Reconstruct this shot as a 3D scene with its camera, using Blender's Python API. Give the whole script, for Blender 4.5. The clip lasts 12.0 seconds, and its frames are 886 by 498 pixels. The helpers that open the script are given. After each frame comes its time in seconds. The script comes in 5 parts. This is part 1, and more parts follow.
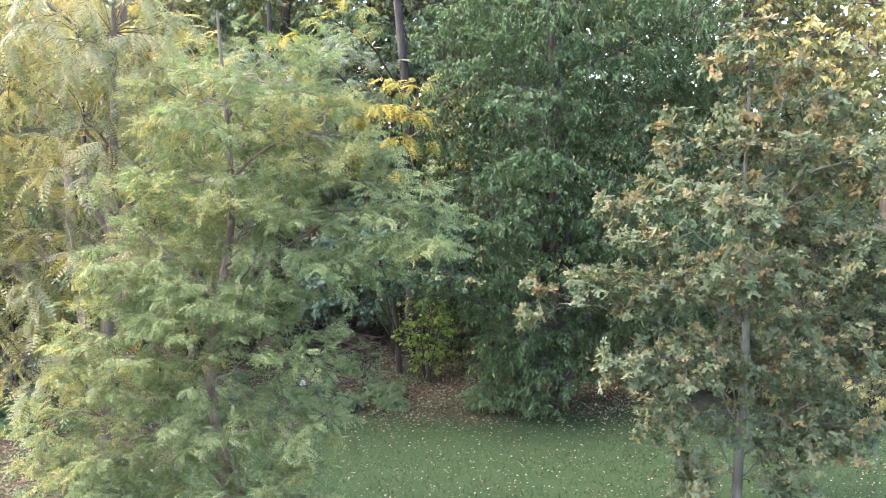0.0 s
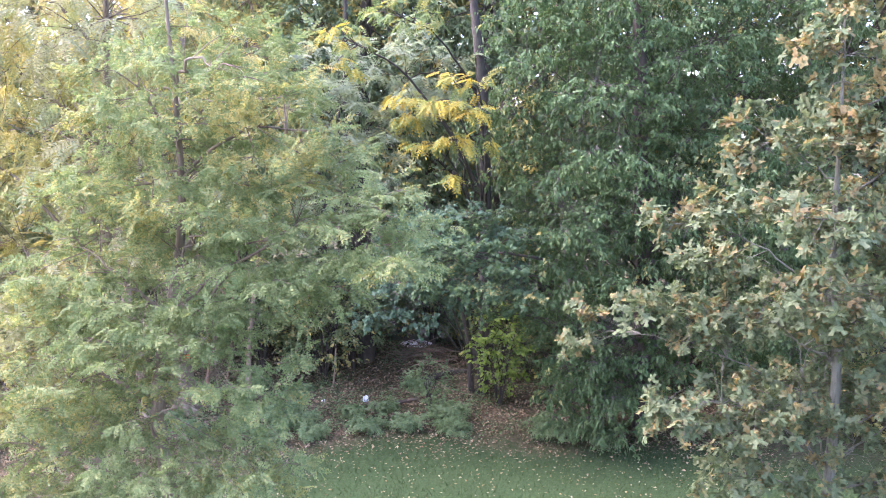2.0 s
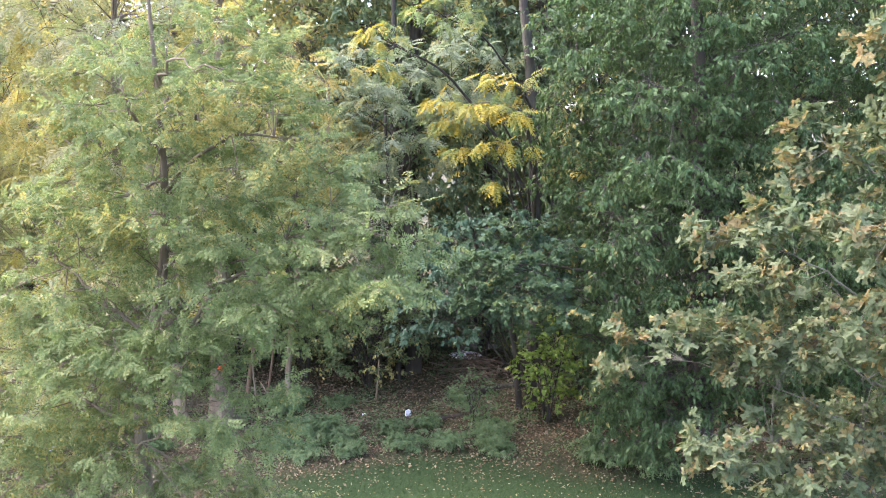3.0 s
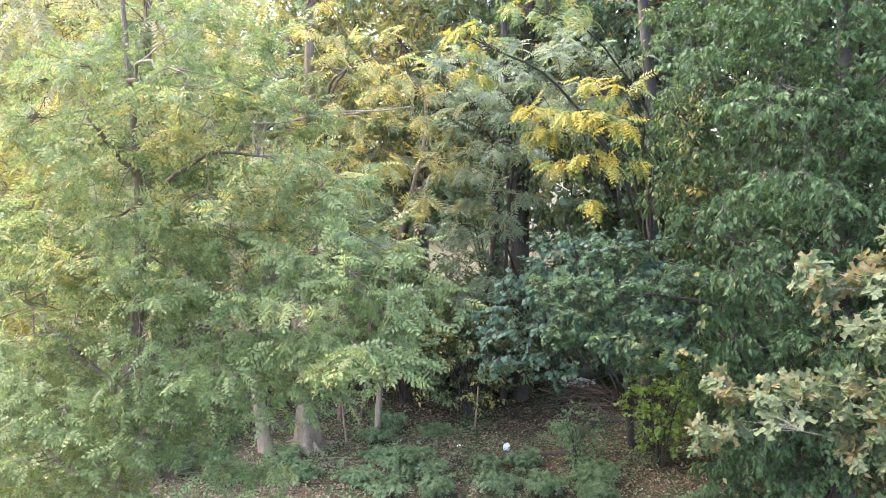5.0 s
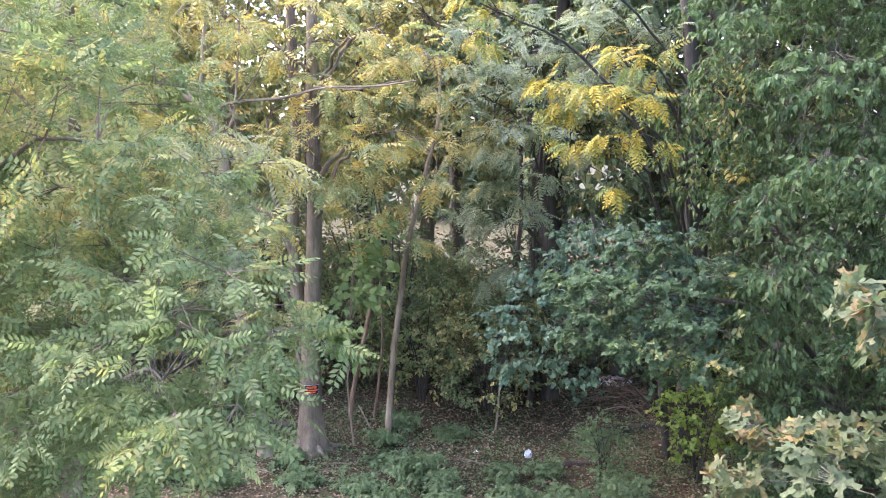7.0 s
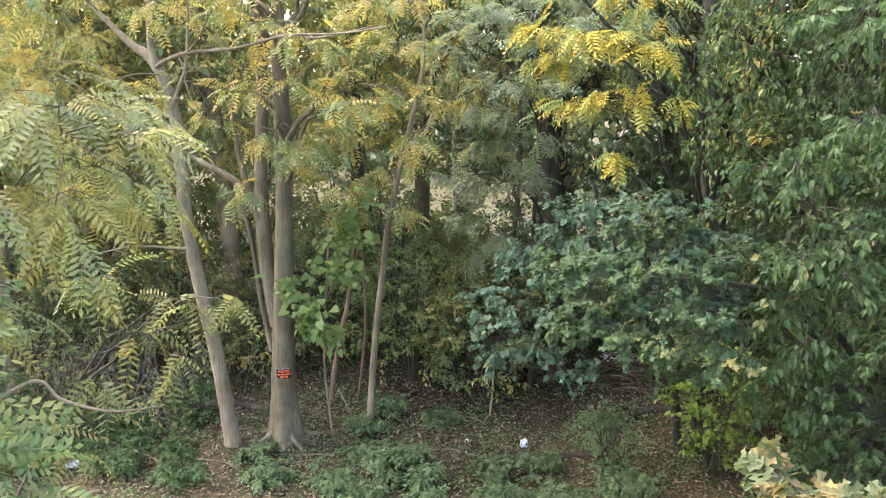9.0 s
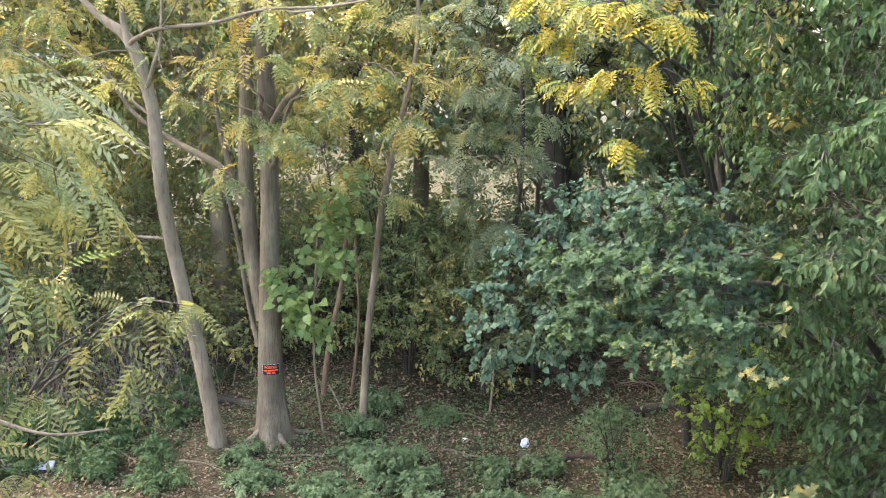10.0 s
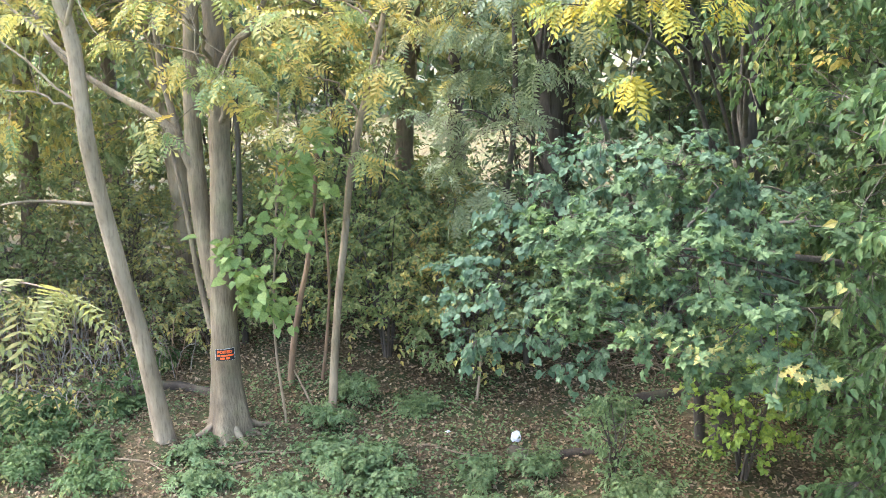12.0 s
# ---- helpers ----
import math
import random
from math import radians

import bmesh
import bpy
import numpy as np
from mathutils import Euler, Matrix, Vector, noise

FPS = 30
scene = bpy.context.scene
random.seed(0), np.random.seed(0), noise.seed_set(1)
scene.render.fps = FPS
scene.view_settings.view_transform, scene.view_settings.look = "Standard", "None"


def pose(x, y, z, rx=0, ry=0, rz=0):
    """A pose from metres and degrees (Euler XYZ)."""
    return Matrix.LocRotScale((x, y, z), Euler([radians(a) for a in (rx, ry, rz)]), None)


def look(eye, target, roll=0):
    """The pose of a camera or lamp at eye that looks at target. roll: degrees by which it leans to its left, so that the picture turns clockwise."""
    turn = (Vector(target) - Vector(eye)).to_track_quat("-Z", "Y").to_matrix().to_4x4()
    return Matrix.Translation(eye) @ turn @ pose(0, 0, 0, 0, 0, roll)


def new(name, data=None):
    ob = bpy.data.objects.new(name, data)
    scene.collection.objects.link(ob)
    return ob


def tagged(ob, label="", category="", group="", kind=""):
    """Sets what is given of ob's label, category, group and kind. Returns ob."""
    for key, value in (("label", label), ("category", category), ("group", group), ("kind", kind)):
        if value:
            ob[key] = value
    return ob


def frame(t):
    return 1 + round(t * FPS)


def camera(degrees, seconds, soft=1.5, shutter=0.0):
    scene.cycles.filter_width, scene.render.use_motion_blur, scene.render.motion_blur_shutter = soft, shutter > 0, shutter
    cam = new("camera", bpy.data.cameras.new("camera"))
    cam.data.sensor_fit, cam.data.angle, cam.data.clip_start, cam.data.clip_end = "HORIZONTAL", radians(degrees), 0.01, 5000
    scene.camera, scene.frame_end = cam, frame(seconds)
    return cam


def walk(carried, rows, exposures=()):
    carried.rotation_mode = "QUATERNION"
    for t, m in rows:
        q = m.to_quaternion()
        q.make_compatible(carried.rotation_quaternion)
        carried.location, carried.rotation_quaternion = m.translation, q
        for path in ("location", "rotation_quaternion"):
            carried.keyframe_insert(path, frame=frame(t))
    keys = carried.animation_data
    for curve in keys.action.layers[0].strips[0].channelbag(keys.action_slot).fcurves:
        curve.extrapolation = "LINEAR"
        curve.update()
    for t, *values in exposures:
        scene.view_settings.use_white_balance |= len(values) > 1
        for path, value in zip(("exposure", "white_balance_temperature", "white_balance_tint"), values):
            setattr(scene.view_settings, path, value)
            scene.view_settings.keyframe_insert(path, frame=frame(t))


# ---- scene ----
cam = camera(51.7, 12.0, soft=0.95)
METRES, EYE, TILT, LEAN, TURN = 13.4, 7.2, -7.5, 0.0, 0.0
ROWS = [
    (0.0, 0.0, 0.0, 0.0, 0.0, 0.0, -0.0),
    (0.5, 0.036, 0.0379, -0.0029, 2.02, 0.05, -0.29),
    (1.0, 0.0674, 0.0775, 0.0, 4.16, 0.09, -0.6),
    (1.5, 0.093, 0.116, 0.0057, 6.22, 0.13, -0.88),
    (2.0, 0.1157, 0.1563, 0.0128, 8.44, 0.16, -1.22),
    (2.5, 0.1345, 0.1958, 0.0197, 10.61, 0.19, -1.49),
    (3.0, 0.1511, 0.2366, 0.0272, 12.92, 0.2, -1.79),
    (3.5, 0.1638, 0.2753, 0.0344, 15.14, 0.2, -2.06),
    (5.5, 0.1884, 0.4289, 0.0615, 23.73, 0.06, -3.19),
    (6.0, 0.1924, 0.4674, 0.0671, 24.91, -0.1, -3.31),
    (6.5, 0.1946, 0.5032, 0.0718, 25.3, -0.69, -3.35),
    (7.0, 0.1946, 0.5406, 0.0769, 25.64, -1.48, -3.37),
    (9.0, 0.1693, 0.6964, 0.0987, 26.8, -4.53, -3.26),
    (9.5, 0.1599, 0.7322, 0.1037, 27.07, -5.22, -3.28),
    (10.0, 0.147, 0.7726, 0.1094, 27.29, -6.0, -3.3),
    (10.5, 0.1352, 0.8076, 0.1146, 27.29, -6.74, -3.3),
    (11.0, 0.122, 0.8484, 0.1137, 27.28, -7.49, -3.27),
    (11.5, 0.1107, 0.8842, 0.107, 27.29, -7.88, -3.28),
    (12.0, 0.0975, 0.9242, 0.0933, 27.28, -8.0, -3.26),
]
EXPOSURES = [(0.0, 3.53, 6000, 27), (1.5, 3.78, 5750, 38), (2.5, 3.62, 5850, 34), (3.5, 3.38, 6300, 20), (5.5, 3.7, 6000, 27), (6.5, 3.66, 5850, 33), (7.0, 3.55, 5950, 31), (9.0, 3.55, 6750, 17), (10.5, 3.8, 6450, 20), (12.0, 4.2, 6500, 14)]
walk(cam, [(t, pose(0, 0, EYE, TILT, LEAN, TURN) @ pose(METRES * x, METRES * y, METRES * z, 90 + pitch, roll, yaw)) for t, x, y, z, yaw, pitch, roll in ROWS], EXPOSURES)

# ---- world and sun ----
SUN_AZ, SUN_EL = -96.0, 50.0   # degrees clockwise from +y, degrees above the horizon
world = bpy.data.worlds.new("sky")
scene.world = world
world.use_nodes = True
wt = world.node_tree
sky = wt.nodes.new("ShaderNodeTexSky")
sky.sky_type, sky.sun_disc = 'NISHITA', False
sky.sun_elevation, sky.sun_rotation = radians(SUN_EL), radians(SUN_AZ)
sky.air_density, sky.dust_density, sky.ozone_density = 1.0, 2.5, 1.0
wt.links.new(sky.outputs[0], wt.nodes["Background"].inputs[0])
wt.nodes["Background"].inputs[1].default_value = 0.15
sun_data = bpy.data.lights.new("sun", 'SUN')
sun_data.energy, sun_data.angle, sun_data.color = 0.65, radians(28.0), (1.0, 0.94, 0.86)
sun = new("sun", sun_data)
sd = Vector((math.sin(radians(SUN_AZ)) * math.cos(radians(SUN_EL)), math.cos(radians(SUN_AZ)) * math.cos(radians(SUN_EL)), math.sin(radians(SUN_EL))))
sun.matrix_world = look(sd * 60, (0, 0, 0))


# ---- materials ----
def nodes_of(name):
    m = bpy.data.materials.new(name)
    m.use_nodes = True
    return m, m.node_tree.nodes, m.node_tree.links, m.node_tree.nodes["Principled BSDF"]


def ramp(nd, stops):
    r = nd.new("ShaderNodeValToRGB")
    while len(r.color_ramp.elements) < len(stops):
        r.color_ramp.elements.new(0.5)
    for e, (p, c) in zip(r.color_ramp.elements, stops):
        e.position, e.color = p, (*c, 1)
    return r


def noise_tex(nd, lk, scale, detail=3.0, rough=0.55, stretch=None):
    pos = nd.new("ShaderNodeTexCoord")
    n = nd.new("ShaderNodeTexNoise")
    n.inputs["Scale"].default_value, n.inputs["Detail"].default_value, n.inputs["Roughness"].default_value = scale, detail, rough
    if stretch:
        mp = nd.new("ShaderNodeMapping")
        mp.inputs["Scale"].default_value = stretch
        lk.new(pos.outputs["Object"], mp.inputs[0])
        lk.new(mp.outputs[0], n.inputs["Vector"])
    else:
        lk.new(pos.outputs["Object"], n.inputs["Vector"])
    return n


def mix(nd, lk, fac, a, b, mode='MIX'):
    m = nd.new("ShaderNodeMix")
    m.data_type, m.blend_type = 'RGBA', mode
    for sock, v in ((m.inputs[0], fac), (m.inputs[6], a), (m.inputs[7], b)):
        if isinstance(v, (int, float)):
            sock.default_value = v
        elif isinstance(v, tuple):
            sock.default_value = (*v, 1)
        else:
            lk.new(v, sock)
    return m.outputs[2]


def leaf_material(name, greens, autumn=None, amount=0.5, patch=0.5, trans=0.4, rough=0.58, island=True, high=None, gloss=0.22):
    """Leaf blades: hue by leaf, autumn colour in patches over the crown and on single leaves, light coming through the blade."""
    m, nd, lk, bsdf = nodes_of(name)
    if island:
        rnd = nd.new("ShaderNodeNewGeometry").outputs["Random Per Island"]
    else:
        rnd = nd.new("ShaderNodeObjectInfo").outputs["Random"]
    greens = [(r * 1.08, g, b * 1.14) for r, g, b in greens]
    base = ramp(nd, [(i / (len(greens) - 1), c) for i, c in enumerate(greens)])
    lk.new(rnd, base.inputs[0])
    col = base.outputs[0]
    if autumn:
        n = noise_tex(nd, lk, patch, 2.0)
        wob = nd.new("ShaderNodeMath")
        wob.operation = 'MULTIPLY_ADD'
        lk.new(rnd, wob.inputs[0])
        wob.inputs[1].default_value = 0.22
        lk.new(n.outputs[0], wob.inputs[2])
        mask = wob.outputs[0]
        if high:
            at = nd.new("ShaderNodeSeparateXYZ")
            lk.new(nd.new("ShaderNodeNewGeometry").outputs["Position"], at.inputs[0])
            up = nd.new("ShaderNodeMapRange")
            up.inputs[1].default_value, up.inputs[2].default_value, up.inputs[4].default_value = high[0], high[1], high[2]
            lk.new(at.outputs[2], up.inputs[0])
            tot = nd.new("ShaderNodeMath")
            lk.new(mask, tot.inputs[0])
            lk.new(up.outputs[0], tot.inputs[1])
            mask = tot.outputs[0]
        edge = 0.86 - 0.5 * amount
        th = ramp(nd, [(edge - 0.06, (0, 0, 0)), (edge + 0.06, (1, 1, 1))])
        lk.new(mask, th.inputs[0])
        turned = ramp(nd, [(i / max(1, len(autumn) - 1), c) for i, c in enumerate(autumn)])
        shuffle = nd.new("ShaderNodeMath")
        shuffle.operation = 'MULTIPLY'
        shuffle.inputs[1].default_value = 7.31
        lk.new(rnd, shuffle.inputs[0])
        fr = nd.new("ShaderNodeMath")
        fr.operation = 'FRACT'
        lk.new(shuffle.outputs[0], fr.inputs[0])
        lk.new(fr.outputs[0], turned.inputs[0])
        col = mix(nd, lk, th.outputs[0], col, turned.outputs[0])
    fine = noise_tex(nd, lk, 35.0, 2.0)
    tone = ramp(nd, [(0.3, (0.75, 0.75, 0.75)), (0.7, (1.15, 1.15, 1.1))])
    lk.new(fine.outputs[0], tone.inputs[0])
    col = mix(nd, lk, 1.0, col, tone.outputs[0], 'MULTIPLY')
    lk.new(col, bsdf.inputs["Base Color"])
    bsdf.inputs["Roughness"].default_value = rough
    bsdf.inputs["Specular IOR Level"].default_value = gloss
    tr = nd.new("ShaderNodeBsdfTranslucent")
    bright = mix(nd, lk, 1.0, col, (1.35, 1.4, 1.0), 'MULTIPLY')
    lk.new(bright, tr.inputs[0])
    ms = nd.new("ShaderNodeMixShader")
    ms.inputs[0].default_value = trans
    lk.new(bsdf.outputs[0], ms.inputs[1])
    lk.new(tr.outputs[0], ms.inputs[2])
    lk.new(ms.outputs[0], nd["Material Output"].inputs[0])
    return m


def bark_material(name, dark, light, scale=6.0, moss=0.0, bump=0.5):
    m, nd, lk, bsdf = nodes_of(name)
    n = noise_tex(nd, lk, scale, 6.0, 0.65, (1, 1, 0.22))
    big = noise_tex(nd, lk, 1.1, 3.0)
    r = ramp(nd, [(0.3, dark), (0.7, light)])
    lk.new(n.outputs[0], r.inputs[0])
    stain = ramp(nd, [(0.35, (0.62, 0.6, 0.55)), (0.65, (1.1, 1.1, 1.1))])
    lk.new(big.outputs[0], stain.inputs[0])
    col = mix(nd, lk, 1.0, r.outputs[0], stain.outputs[0], 'MULTIPLY')
    if moss:
        mt = ramp(nd, [(0.5, (0, 0, 0)), (0.7, (moss, moss, moss))])
        lk.new(noise_tex(nd, lk, 2.3, 4.0).outputs[0], mt.inputs[0])
        col = mix(nd, lk, mt.outputs[0], col, (0.09, 0.11, 0.04))
    crack = noise_tex(nd, lk, scale * 5, 4.0, 0.7, (1, 1, 0.12))
    gap = ramp(nd, [(0.34, (0.66, 0.64, 0.62)), (0.5, (1, 1, 1))])
    lk.new(crack.outputs[0], gap.inputs[0])
    col = mix(nd, lk, 1.0, col, gap.outputs[0], 'MULTIPLY')
    lk.new(col, bsdf.inputs["Base Color"])
    bsdf.inputs["Roughness"].default_value = 0.9
    bp = nd.new("ShaderNodeBump")
    bp.inputs["Strength"].default_value, bp.inputs["Distance"].default_value = bump, 0.03
    both = nd.new("ShaderNodeMath")
    lk.new(n.outputs[0], both.inputs[0])
    lk.new(crack.outputs[0], both.inputs[1])
    lk.new(both.outputs[0], bp.inputs["Height"])
    lk.new(bp.outputs[0], bsdf.inputs["Normal"])
    return m


def plain(name, a, b, scale=8.0, rough=0.7, bump=0.2):
    m, nd, lk, bsdf = nodes_of(name)
    n = noise_tex(nd, lk, scale, 4.0)
    r = ramp(nd, [(0.35, a), (0.65, b)])
    lk.new(n.outputs[0], r.inputs[0])
    lk.new(r.outputs[0], bsdf.inputs["Base Color"])
    bsdf.inputs["Roughness"].default_value = rough
    bp = nd.new("ShaderNodeBump")
    bp.inputs["Strength"].default_value, bp.inputs["Distance"].default_value = bump, 0.02
    lk.new(n.outputs[0], bp.inputs["Height"])
    lk.new(bp.outputs[0], bsdf.inputs["Normal"])
    return m


YELLOWS = [(0.37, 0.30, 0.10), (0.32, 0.29, 0.105), (0.38, 0.27, 0.085), (0.26, 0.26, 0.10)]
M_LOCUST = leaf_material("locust_leaf", [(0.096, 0.142, 0.05), (0.132, 0.178, 0.064), (0.168, 0.208, 0.077), (0.112, 0.157, 0.056)], [(0.27, 0.24, 0.08), (0.23, 0.228, 0.084), (0.29, 0.228, 0.07)], 0.23, 0.8, 0.4, gloss=0.05)
M_OAK = leaf_material("oak_leaf", [(0.078, 0.11, 0.047), (0.10, 0.132, 0.057), (0.12, 0.146, 0.067), (0.09, 0.122, 0.052)],
                      [(0.215, 0.145, 0.063), (0.185, 0.145, 0.068), (0.22, 0.17, 0.063), (0.155, 0.11, 0.055)], 0.28, 2.2, 0.34, high=(5.5, 8.5, 0.10), gloss=0.05)
M_SUMAC = leaf_material("ailanthus_leaf", [(0.18, 0.215, 0.09), (0.25, 0.26, 0.11), (0.15, 0.20, 0.088), (0.29, 0.275, 0.115)], [(0.32, 0.262, 0.08), (0.28, 0.25, 0.085), (0.32, 0.24, 0.075), (0.24, 0.23, 0.085)], 0.46, 0.9, 0.45, gloss=0.12)
M_FROND = leaf_material("frond_leaf", [(0.20, 0.22, 0.10), (0.28, 0.26, 0.11), (0.14, 0.185, 0.08), (0.31, 0.26, 0.10), (0.165, 0.20, 0.09), (0.23, 0.24, 0.11)], None, trans=0.4, island=False)
M_SAPFROND = leaf_material("sapling_frond", [(0.15, 0.18, 0.06), (0.21, 0.205, 0.072), (0.10, 0.145, 0.055), (0.235, 0.205, 0.07), (0.12, 0.16, 0.06), (0.18, 0.19, 0.066)], None, trans=0.4, island=False, gloss=0.12)
M_GOLDFROND = leaf_material("golden_frond", [(0.33, 0.27, 0.032), (0.29, 0.25, 0.036), (0.12, 0.165, 0.045), (0.31, 0.26, 0.033), (0.33, 0.245, 0.03), (0.115, 0.16, 0.045), (0.22, 0.22, 0.042)], None, trans=0.38, island=False, gloss=0.12)
M_WALNUT = leaf_material("walnut_leaf", [(0.108, 0.158, 0.058), (0.15, 0.196, 0.072), (0.195, 0.225, 0.078)], YELLOWS, 0.32, 0.5, 0.4)
M_GOLD = leaf_material("golden_leaf", [(0.15, 0.205, 0.06), (0.11, 0.17, 0.06)], [(0.34, 0.285, 0.05), (0.31, 0.275, 0.06), (0.34, 0.255, 0.045), (0.2, 0.21, 0.06)], 0.36, 0.8, 0.4)
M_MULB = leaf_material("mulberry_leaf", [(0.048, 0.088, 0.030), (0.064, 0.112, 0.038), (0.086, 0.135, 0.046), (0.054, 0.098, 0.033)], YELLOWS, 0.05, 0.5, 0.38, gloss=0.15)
M_MAPLE = leaf_material("maple_leaf", [(0.058, 0.102, 0.044), (0.076, 0.126, 0.053), (0.098, 0.148, 0.062)], YELLOWS, 0.08, 0.8, 0.42, rough=0.7, gloss=0.1)
M_VINE = leaf_material("vine_leaf", [(0.065, 0.117, 0.064), (0.082, 0.14, 0.076), (0.104, 0.164, 0.092)], None, trans=0.4, rough=0.7, gloss=0.12)
M_BLUE = leaf_material("blue_green_leaf", [(0.15, 0.20, 0.11), (0.19, 0.24, 0.135), (0.23, 0.28, 0.16)], YELLOWS, 0.2, 0.6, 0.5)
M_CATALPA = leaf_material("catalpa_leaf", [(0.105, 0.175, 0.05), (0.14, 0.21, 0.06), (0.175, 0.245, 0.07)], None, trans=0.4, island=False)
M_BUSH = leaf_material("bush_leaf", [(0.09, 0.136, 0.052), (0.13, 0.175, 0.066), (0.17, 0.207, 0.082)], YELLOWS, 0.28, 0.9, 0.35)
M_LIME = leaf_material("lime_leaf", [(0.12, 0.20, 0.035), (0.19, 0.265, 0.042), (0.09, 0.155, 0.035)], YELLOWS, 0.08, 0.9, 0.4)
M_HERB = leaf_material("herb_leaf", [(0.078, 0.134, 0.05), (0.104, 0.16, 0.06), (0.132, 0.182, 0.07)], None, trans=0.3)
M_BACK = leaf_material("woods_leaf", [(0.065, 0.105, 0.05), (0.10, 0.15, 0.07), (0.14, 0.185, 0.085), (0.08, 0.13, 0.06)], YELLOWS, 0.22, 0.3, 0.4)
M_BACKY = leaf_material("turning_woods_leaf", [(0.14, 0.18, 0.075), (0.19, 0.22, 0.085), (0.11, 0.155, 0.065)], YELLOWS, 0.42, 0.35, 0.4)
M_FALLEN = leaf_material("fallen_leaf", [(0.17, 0.122, 0.06), (0.115, 0.078, 0.042), (0.27, 0.212, 0.115), (0.16, 0.128, 0.056), (0.08, 0.058, 0.032), (0.135, 0.094, 0.048), (0.09, 0.08, 0.038), (0.32, 0.262, 0.15)], None, trans=0.1, rough=0.7)
M_PALE = leaf_material("pale_fallen_leaf", [(0.19, 0.175, 0.095), (0.27, 0.245, 0.14), (0.19, 0.145, 0.06), (0.13, 0.09, 0.042)], None, trans=0.1, rough=0.7)
M_DRY = leaf_material("dry_leaf", [(0.50, 0.47, 0.38), (0.66, 0.63, 0.54), (0.36, 0.31, 0.22)], None, trans=0.1, rough=0.7)
M_GRASS = leaf_material("grass_blade", [(0.03, 0.055, 0.018), (0.042, 0.07, 0.024), (0.057, 0.084, 0.031)], None, trans=0.3, gloss=0.05)
M_SPRAY = leaf_material("yellow_spray_leaf", [(0.14, 0.20, 0.075), (0.21, 0.25, 0.09), (0.27, 0.29, 0.10), (0.17, 0.23, 0.085)], [(0.40, 0.32, 0.095), (0.36, 0.31, 0.11), (0.42, 0.29, 0.08), (0.33, 0.28, 0.10)], 0.54, 1.6, 0.45)
B_GREY = bark_material("grey_bark", (0.112, 0.083, 0.05), (0.22, 0.168, 0.103), 7.0, 0.3, 0.8)
B_TAN = bark_material("tan_bark", (0.188, 0.138, 0.086), (0.32, 0.246, 0.16), 5.0, 0.2, 0.5)
B_DARK = bark_material("dark_bark", (0.034, 0.027, 0.019), (0.092, 0.073, 0.052), 6.0, 0.2)
B_CANE = bark_material("dry_cane", (0.13, 0.11, 0.09), (0.26, 0.23, 0.19), 9.0)
B_OAK = bark_material("oak_bark", (0.085, 0.08, 0.055), (0.18, 0.165, 0.115), 9.0, 0.3)
B_LOG = bark_material("rotten_bark", (0.032, 0.023, 0.014), (0.085, 0.062, 0.038), 6.0, 0.55)
B_BROWN = bark_material("brown_bark", (0.14, 0.085, 0.05), (0.26, 0.17, 0.10), 6.0)

# ---- mesh helpers ----
rng = np.random.default_rng(7)


def mesh_of(name, V, Q, mat, smooth=False):
    me = bpy.data.meshes.new(name)
    V, Q = np.asarray(V, np.float32), np.asarray(Q, np.int32)
    me.vertices.add(len(V))
    me.vertices.foreach_set("co", V.ravel())
    me.loops.add(Q.size)
    me.loops.foreach_set("vertex_index", Q.ravel())
    me.polygons.add(len(Q))
    me.polygons.foreach_set("loop_start", np.arange(0, Q.size, Q.shape[1], dtype=np.int32))
    me.update(calc_edges=True)
    me.polygons.foreach_set("use_smooth", np.full(len(Q), smooth))
    me.materials.append(mat)
    return me


def part(name, geo, mat, parent=None, label="", smooth=False):
    """Links quads as one mesh object, under a thing or a part where one is given."""
    ob = new(name, mesh_of(name, geo[0], geo[1], mat, smooth))
    if parent:
        ob.parent = parent
    return tagged(ob, label)


def thing(name, label, category, group="", kind="", at=(0, 0, 0)):
    ob = new(name)
    ob.empty_display_size = 0.2
    ob.location = at
    return tagged(ob, label, category, group, kind)


def join(geos):
    V, Q, n = [], [], 0
    for v, q in geos:
        V.append(v)
        Q.append(np.asarray(q) + n)
        n += len(v)
    return np.concatenate(V), np.concatenate(Q)


def unit(a):
    return a / np.maximum(np.linalg.norm(a, axis=-1, keepdims=True), 1e-9)


def scatter(template, P, D, N, S):
    """Copies of a template at points P: its x axis along D, its z axis towards N, at scale S."""
    tv, tq = template
    x = unit(D)
    z = unit(N - (N * x).sum(-1, keepdims=True) * x)
    y = np.cross(z, x)
    R = np.stack([x, y, z], axis=-1) * np.asarray(S)[:, None, None]
    V = np.einsum("nij,kj->nki", R, tv) + P[:, None, :]
    Q = tq[None] + (np.arange(len(P)) * len(tv))[:, None, None]
    return V.reshape(-1, 3), Q.reshape(-1, 4)


